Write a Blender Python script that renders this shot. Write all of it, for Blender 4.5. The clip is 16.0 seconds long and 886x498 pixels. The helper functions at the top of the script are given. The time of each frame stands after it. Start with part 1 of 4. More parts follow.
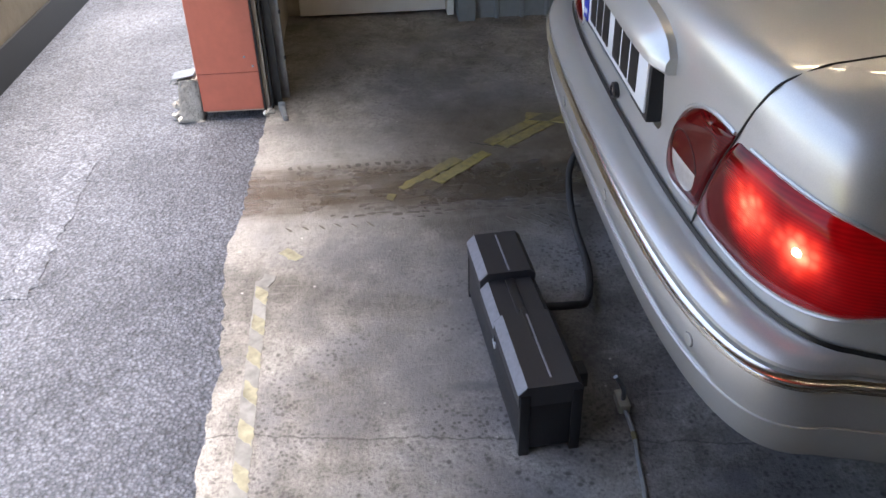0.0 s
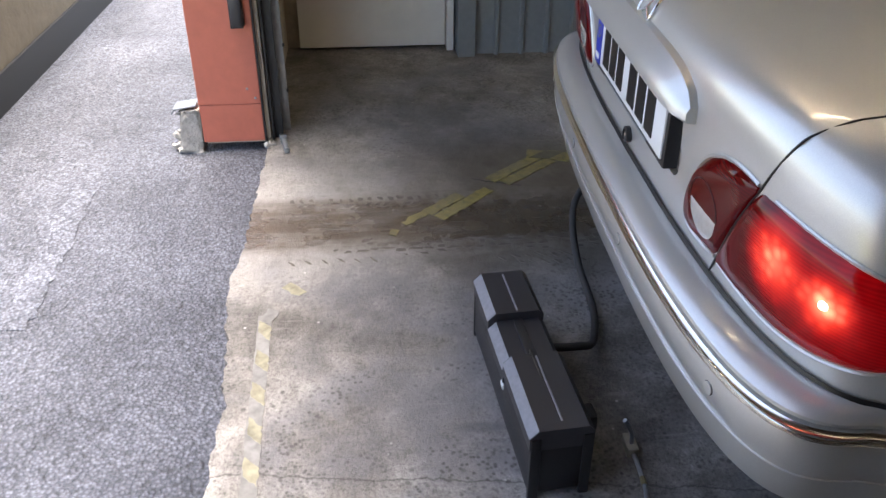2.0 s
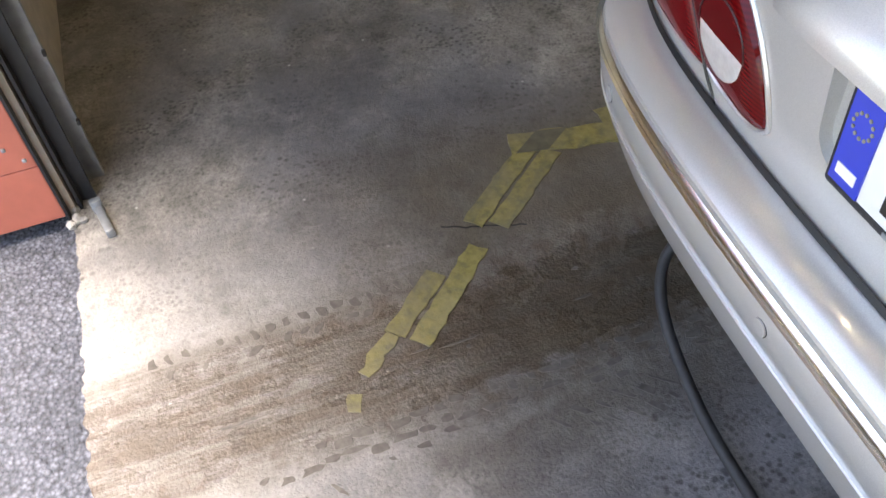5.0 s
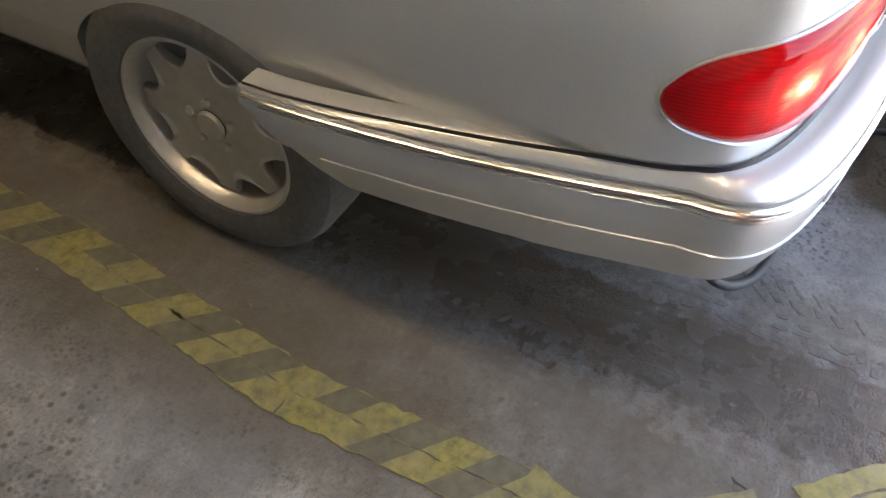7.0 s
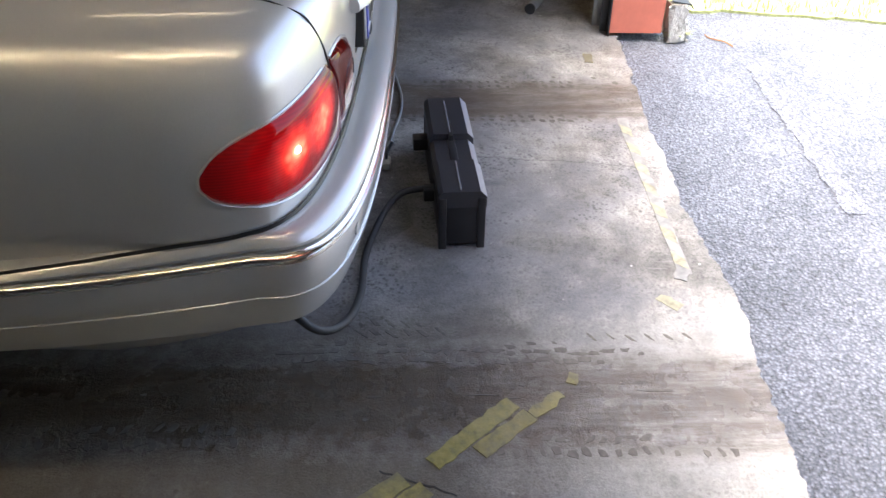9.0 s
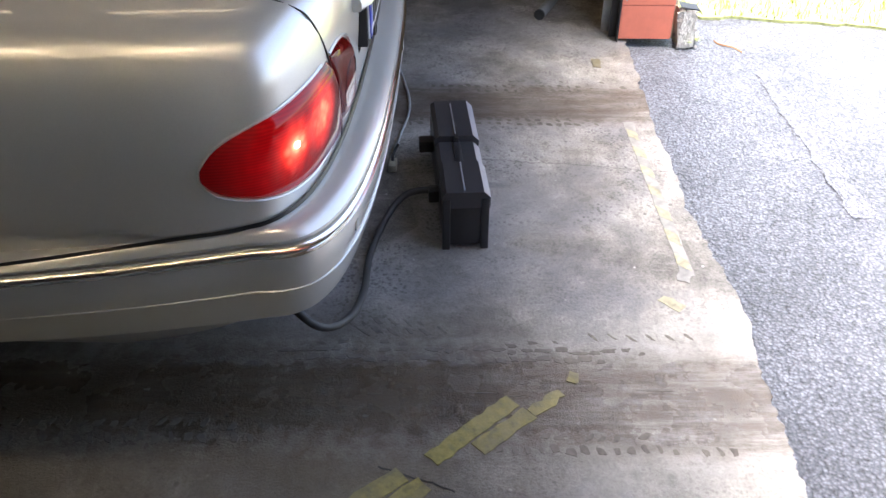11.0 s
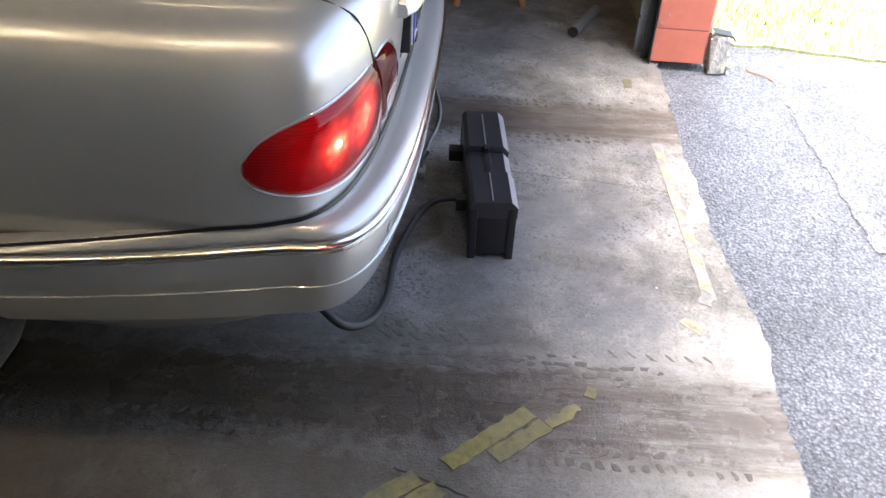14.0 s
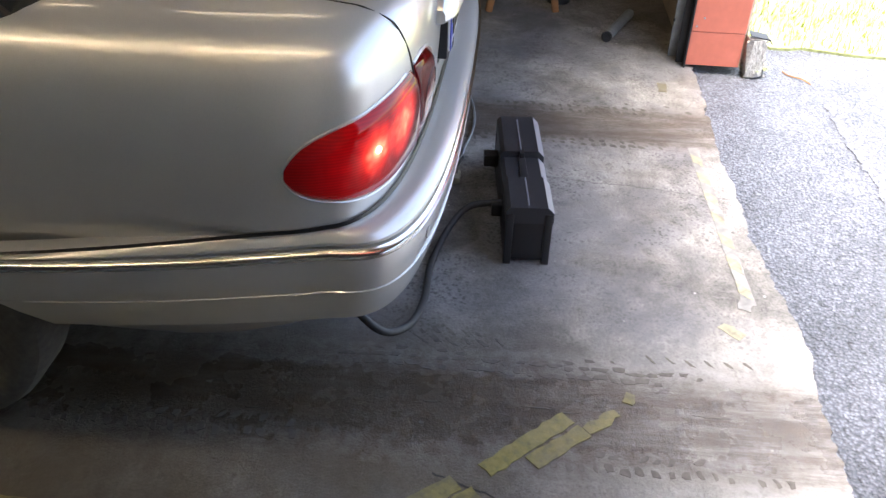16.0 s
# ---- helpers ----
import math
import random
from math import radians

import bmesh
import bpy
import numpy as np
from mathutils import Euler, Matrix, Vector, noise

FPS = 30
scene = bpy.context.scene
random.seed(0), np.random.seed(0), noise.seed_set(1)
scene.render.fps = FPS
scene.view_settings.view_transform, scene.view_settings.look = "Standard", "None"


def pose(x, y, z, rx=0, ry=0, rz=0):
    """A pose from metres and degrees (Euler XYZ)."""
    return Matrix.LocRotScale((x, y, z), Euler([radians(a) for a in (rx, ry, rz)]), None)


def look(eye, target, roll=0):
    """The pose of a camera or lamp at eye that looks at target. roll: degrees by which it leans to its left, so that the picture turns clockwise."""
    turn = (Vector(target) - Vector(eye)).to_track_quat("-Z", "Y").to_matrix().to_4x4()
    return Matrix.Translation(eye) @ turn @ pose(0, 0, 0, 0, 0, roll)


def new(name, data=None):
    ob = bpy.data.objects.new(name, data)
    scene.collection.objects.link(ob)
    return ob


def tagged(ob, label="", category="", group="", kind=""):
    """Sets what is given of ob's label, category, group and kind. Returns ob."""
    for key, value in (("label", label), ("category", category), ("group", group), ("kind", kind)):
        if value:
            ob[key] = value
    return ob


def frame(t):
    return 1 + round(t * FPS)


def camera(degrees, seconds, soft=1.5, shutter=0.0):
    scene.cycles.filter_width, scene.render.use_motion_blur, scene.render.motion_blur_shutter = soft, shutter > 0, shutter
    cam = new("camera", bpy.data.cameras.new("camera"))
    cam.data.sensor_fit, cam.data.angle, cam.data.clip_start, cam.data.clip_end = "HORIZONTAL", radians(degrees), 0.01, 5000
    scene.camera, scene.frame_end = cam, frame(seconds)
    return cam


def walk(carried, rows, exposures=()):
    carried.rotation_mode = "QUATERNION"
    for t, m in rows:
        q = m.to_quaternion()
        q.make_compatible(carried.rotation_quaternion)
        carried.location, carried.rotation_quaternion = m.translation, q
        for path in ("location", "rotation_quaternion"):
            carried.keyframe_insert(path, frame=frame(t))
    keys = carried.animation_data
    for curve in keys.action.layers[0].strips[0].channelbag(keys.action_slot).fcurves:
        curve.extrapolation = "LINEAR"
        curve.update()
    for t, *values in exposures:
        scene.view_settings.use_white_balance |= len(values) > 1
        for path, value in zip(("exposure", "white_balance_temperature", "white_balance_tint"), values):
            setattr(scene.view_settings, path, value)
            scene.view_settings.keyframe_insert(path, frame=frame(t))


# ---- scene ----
cam = camera(54.0, 16.0)
EXPOSURES = [(0, 2.05, 7350, 17), (2.5, 2.12, 7500, 17), (4.0, 2.36, 7700, 16), (5.0, 2.8, 7900, 16), (7.3, 3.65, 7700, 16), (8.0, 3.15, 7500, 16), (8.6, 2.6, 7300, 16), (9.2, 2.57, 7250, 16), (16, 2.65, 7300, 16)]
PATH = [
    (0, (1.667, -0.379, 1.363), (0.02, -0.269, 0.234), -1.6),
    (0.5, (1.669, -0.383, 1.361), (0.002, -0.204, 0.272), -0.8),
    (1, (1.685, -0.39, 1.37), (-0.001, -0.199, 0.313), -0.8),
    (1.5, (1.675, -0.41, 1.376), (-0.008, -0.245, 0.308), -0.4),
    (2, (1.645, -0.438, 1.382), (-0.034, -0.284, 0.307), 0.2),
    (2.5, (1.549, -0.438, 1.376), (-0.105, -0.279, 0.263), 1.4),
    (3, (1.384, -0.415, 1.366), (-0.225, -0.27, 0.188), 2.2),
    (3.5, (1.179, -0.459, 1.356), (-0.389, -0.328, 0.121), 1.2),
    (4, (0.946, -0.5, 1.357), (-0.579, -0.252, 0.087), -0.4),
    (4.5, (0.562, -0.479, 1.317), (-0.826, -0.158, -0.087), -2.3),
    (5, (0.21, -0.421, 1.264), (-1.082, -0.069, -0.222), -6.2),
    (5.2, (0.03, -0.343, 1.23), (-1.21, 0.039, -0.291), -16.9),
    (7.3, (-1.862, 0.168, 1.402), (-0.494, 0.573, 0.001), 0.6),
    (7.5, (-1.899, 0.175, 1.448), (-0.445, 0.437, 0.099), -1.5),
    (8, (-2.002, 0.226, 1.468), (-0.47, 0.04, 0.196), -0.3),
    (8.5, (-2.04, 0.107, 1.45), (-0.448, 0.008, 0.244), -0.1),
    (9, (-2.054, -0.053, 1.438), (-0.447, -0.079, 0.248), 0.7),
    (11.5, (-2.083, -0.088, 1.421), (-0.463, -0.074, 0.248), 0.3),
    (12, (-2.086, -0.091, 1.416), (-0.471, -0.077, 0.236), 0.4),
    (12.5, (-2.096, -0.084, 1.427), (-0.475, -0.07, 0.255), 0.7),
    (13, (-2.099, -0.08, 1.426), (-0.469, -0.064, 0.267), 1.2),
    (13.5, (-2.106, -0.075, 1.424), (-0.473, -0.059, 0.269), 1.3),
    (14, (-2.103, -0.049, 1.429), (-0.469, -0.012, 0.276), 3.5),
    (14.5, (-2.107, -0.041, 1.433), (-0.474, 0.021, 0.279), 3.7),
    (15, (-2.102, -0.034, 1.433), (-0.471, 0.048, 0.278), 3.6),
    (15.5, (-2.101, -0.033, 1.431), (-0.472, 0.062, 0.275), 2.9),
    (16, (-2.106, -0.032, 1.428), (-0.47, 0.074, 0.284), 2.0),
]
walk(cam, [(t, look(eye, target, roll)) for t, eye, target, roll in PATH], EXPOSURES)

# ---- light ----
world = bpy.data.worlds.new("sky")
scene.world = world
world.use_nodes = True
wn = world.node_tree.nodes
sky = wn.new("ShaderNodeTexSky")
sky.sky_type, sky.sun_disc = "NISHITA", False
sky.sun_elevation, sky.sun_rotation = radians(85), radians(260)
world.node_tree.links.new(sky.outputs[0], wn["Background"].inputs[0])
wn["Background"].inputs[1].default_value = 0.15
sun = new("sun", bpy.data.lights.new("sun", "SUN"))
sun.data.energy, sun.data.angle, sun.data.color = 5.4, radians(40), (1.0, 0.97, 0.93)
sun.matrix_world = look((-0.8, -0.15, 9.0), (0, 0, 0))
WEST_TUBES, EAST_TUBES = 11, 2


# ---- materials ----
def nodes_of(name):
    m = bpy.data.materials.new(name)
    m.use_nodes = True
    nt = m.node_tree
    return m, nt, nt.nodes["Principled BSDF"]


def add(nt, kind, **values):
    n = nt.nodes.new("ShaderNode" + kind)
    for key, value in values.items():
        n.inputs[key.replace("_", " ")].default_value = value
    return n


def noise_tex(nt, vec, scale, detail=6, rough=0.55):
    n = add(nt, "TexNoise", Scale=scale, Detail=detail, Roughness=rough)
    nt.links.new(vec, n.inputs["Vector"])
    return n.outputs["Fac"]


def ramp(nt, fac, *stops):
    r = nt.nodes.new("ShaderNodeValToRGB")
    e = r.color_ramp.elements
    while len(e) < len(stops):
        e.new(0.5)
    for el, (p, c) in zip(e, stops):
        el.position = p
        el.color = (*c, 1) if isinstance(c, tuple) else (c, c, c, 1)
    nt.links.new(fac, r.inputs[0])
    return r.outputs[0]


def mix(nt, fac, a, b, mode="MIX"):
    m = nt.nodes.new("ShaderNodeMix")
    m.data_type, m.blend_type = "RGBA", mode
    for sock, v in ((m.inputs[0], fac), (m.inputs[6], a), (m.inputs[7], b)):
        if isinstance(v, bpy.types.NodeSocket):
            nt.links.new(v, sock)
        else:
            sock.default_value = v if not isinstance(v, tuple) else (*v, 1)
    return m.outputs[2]


def calc(nt, op, a, b=0.0, c=0.0, clamp=False):
    m = nt.nodes.new("ShaderNodeMath")
    m.operation, m.use_clamp = op, clamp
    for sock, v in zip(m.inputs, (a, b, c)):
        if isinstance(v, bpy.types.NodeSocket):
            nt.links.new(v, sock)
        else:
            sock.default_value = v
    return m.outputs[0]


def bump(nt, bsdf, height, strength, distance):
    b = add(nt, "Bump", Strength=strength, Distance=distance)
    nt.links.new(height, b.inputs["Height"])
    nt.links.new(b.outputs[0], bsdf.inputs["Normal"])
    return b


def coords(nt):
    return nt.nodes.new("ShaderNodeTexCoord").outputs["Object"]


def plain(name, colour, rough=0.5, metal=0.0, coat=0.0, grain=40.0, vary=0.12, relief=0.1, depth=0.002, big=3.0):
    """A painted, plastic or metal surface with two scales of wear."""
    m, nt, b = nodes_of(name)
    v = coords(nt)
    f = calc(nt, "ADD", calc(nt, "MULTIPLY", noise_tex(nt, v, grain), 0.5), calc(nt, "MULTIPLY", noise_tex(nt, v, big), 0.5))
    lo = tuple(c * (1 - vary * 2) for c in colour)
    hi = tuple(min(1, c * (1 + vary * 2)) for c in colour)
    nt.links.new(ramp(nt, f, (0.3, lo), (0.7, hi)), b.inputs["Base Color"])
    nt.links.new(calc(nt, "ADD", rough - 0.08, calc(nt, "MULTIPLY", f, 0.16)), b.inputs["Roughness"])
    b.inputs["Metallic"].default_value = metal
    b.inputs["Coat Weight"].default_value = coat
    b.inputs["Coat Roughness"].default_value = 0.06
    if relief:
        bump(nt, b, noise_tex(nt, v, grain * 2), relief, depth)
    return m


def concrete_floor():
    m, nt, b = nodes_of("worn_concrete")
    v = coords(nt)
    sep = nt.nodes.new("ShaderNodeSeparateXYZ")
    nt.links.new(v, sep.inputs[0])
    x, y = sep.outputs[0], sep.outputs[1]
    warp = calc(nt, "MULTIPLY", calc(nt, "SUBTRACT", noise_tex(nt, v, 2.5), 0.5), 0.10)
    fine = calc(nt, "MULTIPLY", calc(nt, "SUBTRACT", noise_tex(nt, v, 22, 8), 0.5), 0.05)
    xw = calc(nt, "ADD", calc(nt, "ADD", x, warp), fine)
    base = ramp(nt, noise_tex(nt, v, 3.2, 15, 0.70), (0.34, (0.095, 0.089, 0.080)), (0.45, (0.175, 0.167, 0.152)), (0.55, (0.260, 0.250, 0.232)), (0.66, (0.37, 0.36, 0.335)))
    blotch = ramp(nt, noise_tex(nt, v, 15, 15, 0.82), (0.38, 0.50), (0.46, 0.88), (0.54, 1.05), (0.62, 1.24))
    base = mix(nt, 1.0, base, blotch, "MULTIPLY")
    grit = ramp(nt, noise_tex(nt, v, 120, 8, 0.75), (0.36, 0.52), (0.46, 0.97), (0.64, 1.2))
    base = mix(nt, 1.0, base, grit, "MULTIPLY")
    # bluish grey worn patches and dark soaked ones
    cool = ramp(nt, noise_tex(nt, v, 1.9, 10, 0.68), (0.47, 0.0), (0.56, 0.65))
    base = mix(nt, cool, base, mix(nt, noise_tex(nt, v, 28, 8, 0.7), (0.105, 0.107, 0.117), (0.20, 0.203, 0.216)))
    dark = ramp(nt, noise_tex(nt, v, 1.3, 9, 0.70), (0.40, 0.45), (0.50, 1.0))
    base = mix(nt, 0.7, base, dark, "MULTIPLY")
    vein = nt.nodes.new("ShaderNodeTexNoise")
    vein.noise_type = "RIDGED_MULTIFRACTAL"
    for key, value in (("Scale", 3.4), ("Detail", 9.0), ("Roughness", 0.62)):
        vein.inputs[key].default_value = value
    nt.links.new(v, vein.inputs["Vector"])
    veins = calc(nt, "MULTIPLY", ramp(nt, vein.outputs["Fac"], (0.45, 0.0), (0.80, 1.0)), ramp(nt, noise_tex(nt, v, 2.4, 6, 0.6), (0.44, 0.0), (0.58, 0.55)))
    base = mix(nt, veins, base, (0.085, 0.082, 0.080))
    # clusters of soot specks, single drops and pale chips
    for scale, size, lo, hi, patchy in ((75.0, 0.34, 0.48, 0.57, 4.0), (36.0, 0.22, 0.49, 0.58, 3.0), (13.0, 0.07, 0.48, 0.56, 2.0)):
        cell = add(nt, "TexVoronoi", Scale=scale)
        nt.links.new(v, cell.inputs["Vector"])
        spot = calc(nt, "MULTIPLY", ramp(nt, cell.outputs["Distance"], (size * 0.6, 1.0), (size * 1.3, 0.0)), ramp(nt, noise_tex(nt, v, patchy, 6, 0.65), (lo, 0.0), (hi, 0.75)))
        base = mix(nt, spot, base, (0.045, 0.042, 0.040))
    # rubbed-in scuffs, pale and thin, in two directions
    for turn, amount in ((18, 0.22), (-52, 0.16)):
        scuff = nt.nodes.new("ShaderNodeMapping")
        scuff.inputs["Rotation"].default_value = (0, 0, radians(turn))
        scuff.inputs["Scale"].default_value = (60, 4, 1)
        nt.links.new(v, scuff.inputs[0])
        f = calc(nt, "MULTIPLY", ramp(nt, noise_tex(nt, scuff.outputs[0], 1.0, 8, 0.7), (0.60, 0.0), (0.68, 1.0)), amount)
        base = mix(nt, f, base, (0.46, 0.45, 0.43))
    stretch = nt.nodes.new("ShaderNodeMapping")
    stretch.inputs["Scale"].default_value = (26, 3.2, 1)
    nt.links.new(v, stretch.inputs[0])
    streak = noise_tex(nt, stretch.outputs[0], 1.0, 12, 0.8)

    def band(centre, half, soft):
        d = calc(nt, "ABSOLUTE", calc(nt, "SUBTRACT", xw, centre))
        return calc(nt, "DIVIDE", calc(nt, "SUBTRACT", half + soft, d), soft, clamp=True)

    # paler towards the sill, in uneven patches
    sill = calc(nt, "DIVIDE", calc(nt, "SUBTRACT", -0.12, calc(nt, "ADD", y, calc(nt, "MULTIPLY", warp, 3.0))), 0.45, clamp=True)
    mottle = calc(nt, "MULTIPLY", sill, ramp(nt, noise_tex(nt, v, 8, 15, 0.85), (0.38, 0.15), (0.58, 0.75)))
    mottle = calc(nt, "MULTIPLY", mottle, calc(nt, "DIVIDE", calc(nt, "SUBTRACT", -0.2, x), 0.45, clamp=True))
    mottle = calc(nt, "MULTIPLY", mottle, calc(nt, "DIVIDE", calc(nt, "ADD", 1.25, x), 0.4, clamp=True))
    base = mix(nt, mottle, base, mix(nt, noise_tex(nt, v, 70, 6, 0.7), (0.24, 0.236, 0.228), (0.45, 0.445, 0.435)))
    fleck = add(nt, "TexVoronoi", Scale=11.0)
    nt.links.new(v, fleck.inputs["Vector"])
    base = mix(nt, calc(nt, "MULTIPLY", ramp(nt, fleck.outputs["Distance"], (0.025, 1.0), (0.05, 0.0)), 0.7), base, (0.6, 0.59, 0.56))
    # old soaked stains
    for sx, sy, rx, ry, amount in ((-0.30, -0.46, 0.24, 0.17, 0.75), (-1.45, -0.26, 0.16, 0.34, 0.7), (0.24, -0.21, 0.02, 0.07, 0.8), (0.55, 0.27, 0.03, 0.03, 0.85), (0.16, -0.42, 0.14, 0.10, 0.5), (-0.05, -0.62, 0.10, 0.06, 0.4), (0.30, -0.50, 0.09, 0.12, 0.4), (-0.20, -0.12, 0.3, 0.16, 0.5)):
        dx = calc(nt, "DIVIDE", calc(nt, "SUBTRACT", calc(nt, "ADD", x, warp), sx), rx)
        dy = calc(nt, "DIVIDE", calc(nt, "SUBTRACT", calc(nt, "ADD", y, warp), sy), ry)
        reach = calc(nt, "SUBTRACT", 1.25, calc(nt, "ADD", calc(nt, "MULTIPLY", dx, dx), calc(nt, "MULTIPLY", dy, dy)), clamp=True)
        soak = calc(nt, "MULTIPLY", reach, ramp(nt, noise_tex(nt, v, 11, 12, 0.75), (0.36, 0.15), (0.58, amount)))
        base = mix(nt, soak, base, mix(nt, noise_tex(nt, v, 50, 8, 0.7), (0.062, 0.063, 0.070), (0.125, 0.127, 0.137)))
    # brown grime spread over the bay beside the wheel track
    grime = calc(nt, "MULTIPLY", band(-0.80, 0.30, 0.22), calc(nt, "DIVIDE", calc(nt, "ADD", calc(nt, "ADD", y, warp), 0.42), 0.35, clamp=True))
    grime = calc(nt, "MULTIPLY", grime, ramp(nt, noise_tex(nt, v, 4, 12, 0.75), (0.34, 0.55), (0.56, 0.95)))
    base = mix(nt, grime, base, mix(nt, noise_tex(nt, v, 35, 8, 0.7), (0.045, 0.038, 0.027), (0.135, 0.113, 0.083)))
    for c, amount in ((-0.69, 0.92), (0.80, 0.85)):
        f = calc(nt, "MULTIPLY", band(c, 0.125, 0.06), calc(nt, "MULTIPLY", ramp(nt, streak, (0.36, 0.35), (0.54, 1.0)), amount))
        base = mix(nt, f, base, mix(nt, noise_tex(nt, v, 18, 8, 0.7), (0.018, 0.0135, 0.009), (0.10, 0.072, 0.046)))
    # a long crack across the slab
    bend = calc(nt, "MULTIPLY", calc(nt, "SUBTRACT", noise_tex(nt, v, 9, 8, 0.7), 0.5), 0.07)
    line = calc(nt, "ABSOLUTE", calc(nt, "SUBTRACT", calc(nt, "ADD", x, bend), calc(nt, "ADD", 0.42, calc(nt, "MULTIPLY", y, 0.12))))
    base = mix(nt, calc(nt, "MULTIPLY", ramp(nt, line, (0.0015, 1.0), (0.004, 0.0)), 0.8), base, (0.04, 0.037, 0.034))
    # pale rubbed strips where the tyres' shoulders run
    for c, half in ((-0.815, 0.036), (-0.535, 0.045), (0.655, 0.03), (0.94, 0.03)):
        worn = calc(nt, "MULTIPLY", band(c, half, 0.012), ramp(nt, noise_tex(nt, v, 20, 8, 0.75), (0.42, 0.0), (0.58, 0.28)))
        base = mix(nt, worn, base, (0.29, 0.28, 0.27))
    nt.links.new(base, b.inputs["Base Color"])
    wet = calc(nt, "MULTIPLY", band(-0.69, 0.10, 0.08), 0.22)
    nt.links.new(calc(nt, "SUBTRACT", ramp(nt, noise_tex(nt, v, 9, 6), (0.3, 0.36), (0.7, 0.62)), wet), b.inputs["Roughness"])
    h = calc(nt, "ADD", noise_tex(nt, v, 45, 10, 0.65), calc(nt, "MULTIPLY", noise_tex(nt, v, 180, 4), 0.4))
    bump(nt, b, h, 0.55, 0.006)
    return m


def asphalt(name, gain):
    m, nt, b = nodes_of(name)
    v = coords(nt)
    vo = add(nt, "TexVoronoi", Scale=100.0, Randomness=1.0)
    nt.links.new(v, vo.inputs["Vector"])
    stone = ramp(nt, vo.outputs["Distance"], (0.15, (0.185, 0.193, 0.215)), (0.65, (0.080, 0.085, 0.097)))
    tone = ramp(nt, noise_tex(nt, v, 2.2, 12, 0.72), (0.35, 0.7), (0.65, 1.25))
    tone = mix(nt, 1.0, tone, ramp(nt, noise_tex(nt, v, 60, 8, 0.75), (0.38, 0.5), (0.62, 1.3)), "MULTIPLY")
    base = mix(nt, 1.0, mix(nt, 1.0, stone, tone, "MULTIPLY"), (gain * 0.96, gain, gain * 1.07), "MULTIPLY")
    pale = ramp(nt, noise_tex(nt, v, 140, 3), (0.64, 0.0), (0.74, 0.3))
    base = mix(nt, pale, base, (0.30, 0.30, 0.32))
    nt.links.new(base, b.inputs["Base Color"])
    b.inputs["Roughness"].default_value = 0.42
    h = calc(nt, "ADD", calc(nt, "SUBTRACT", 1.0, vo.outputs["Distance"]), calc(nt, "MULTIPLY", noise_tex(nt, v, 55, 8, 0.7), 2.0))
    bump(nt, b, h, 1.0, 0.012)
    return m


def car_paint():
    m, nt, b = nodes_of("silver_paint")
    v = coords(nt)
    flake = noise_tex(nt, v, 900, 2)
    # patches of dust that dull the flakes
    mottle = noise_tex(nt, v, 5, 6)
    nt.links.new(mix(nt, calc(nt, "MULTIPLY", mottle, 0.3), ramp(nt, flake, (0.3, (0.53, 0.525, 0.505)), (0.7, (0.66, 0.655, 0.63))), (0.46, 0.445, 0.41)), b.inputs["Base Color"])
    b.inputs["Metallic"].default_value = 0.55
    nt.links.new(ramp(nt, mottle, (0.3, 0.31), (0.7, 0.40)), b.inputs["Roughness"])
    b.inputs["Coat Weight"].default_value = 0.8
    b.inputs["Coat Roughness"].default_value = 0.035
    return m


def lens_red(name, glow):
    m, nt, b = nodes_of(name)
    v = coords(nt)
    w = nt.nodes.new("ShaderNodeTexWave")
    w.bands_direction = "Z"
    w.inputs["Scale"].default_value = 55
    w.inputs["Distortion"].default_value = 0.3
    nt.links.new(v, w.inputs["Vector"])
    nt.links.new(ramp(nt, w.outputs["Fac"], (0.0, (0.05, 0.001, 0.002)), (1.0, (0.085, 0.002, 0.003))), b.inputs["Base Color"])
    b.inputs["Roughness"].default_value = 0.07
    b.inputs["Specular IOR Level"].default_value = 0.25
    b.inputs["Coat Weight"].default_value = 0.0
    b.inputs["Coat Roughness"].default_value = 0.03
    b.inputs["Emission Color"].default_value = (1.0, 0.02, 0.02, 1)
    b.inputs["Emission Strength"].default_value = glow
    return m


def lit_lens(name, bulb, flare):
    """A lit red lens: glow round its bulb and a second reflector's reflection, put into emission."""
    m = lens_red(name, 1.0)
    nt, b = m.node_tree, m.node_tree.nodes["Principled BSDF"]
    v = coords(nt)

    def near(place, reach, power):
        d = nt.nodes.new("ShaderNodeVectorMath")
        d.operation = "DISTANCE"
        nt.links.new(v, d.inputs[0])
        d.inputs[1].default_value = place
        f = calc(nt, "SUBTRACT", 1.0, calc(nt, "DIVIDE", d.outputs["Value"], reach), clamp=True)
        return calc(nt, "POWER", f, power)
    facet = add(nt, "TexVoronoi", Scale=46.0)
    nt.links.new(v, facet.inputs["Vector"])
    cells = ramp(nt, facet.outputs["Distance"], (0.1, 1.2), (0.6, 0.78))
    glow = calc(nt, "ADD", calc(nt, "MULTIPLY", near(bulb, 0.17, 1.8), 0.10), calc(nt, "MULTIPLY", near(bulb, 0.06, 1.8), 0.7))
    # the bright reflection beside the bulb, painted as emission
    glow = calc(nt, "ADD", glow, calc(nt, "MULTIPLY", near(flare, 0.075, 1.3), 0.50))
    glow = calc(nt, "ADD", calc(nt, "MULTIPLY", glow, cells), 0.007)
    nt.links.new(glow, b.inputs["Emission Strength"])
    hot = ramp(nt, glow, (0.06, (1.0, 0.008, 0.014)), (0.22, (1.0, 0.05, 0.03)), (0.6, (1.0, 0.34, 0.2)))
    nt.links.new(hot, b.inputs["Emission Color"])
    return m


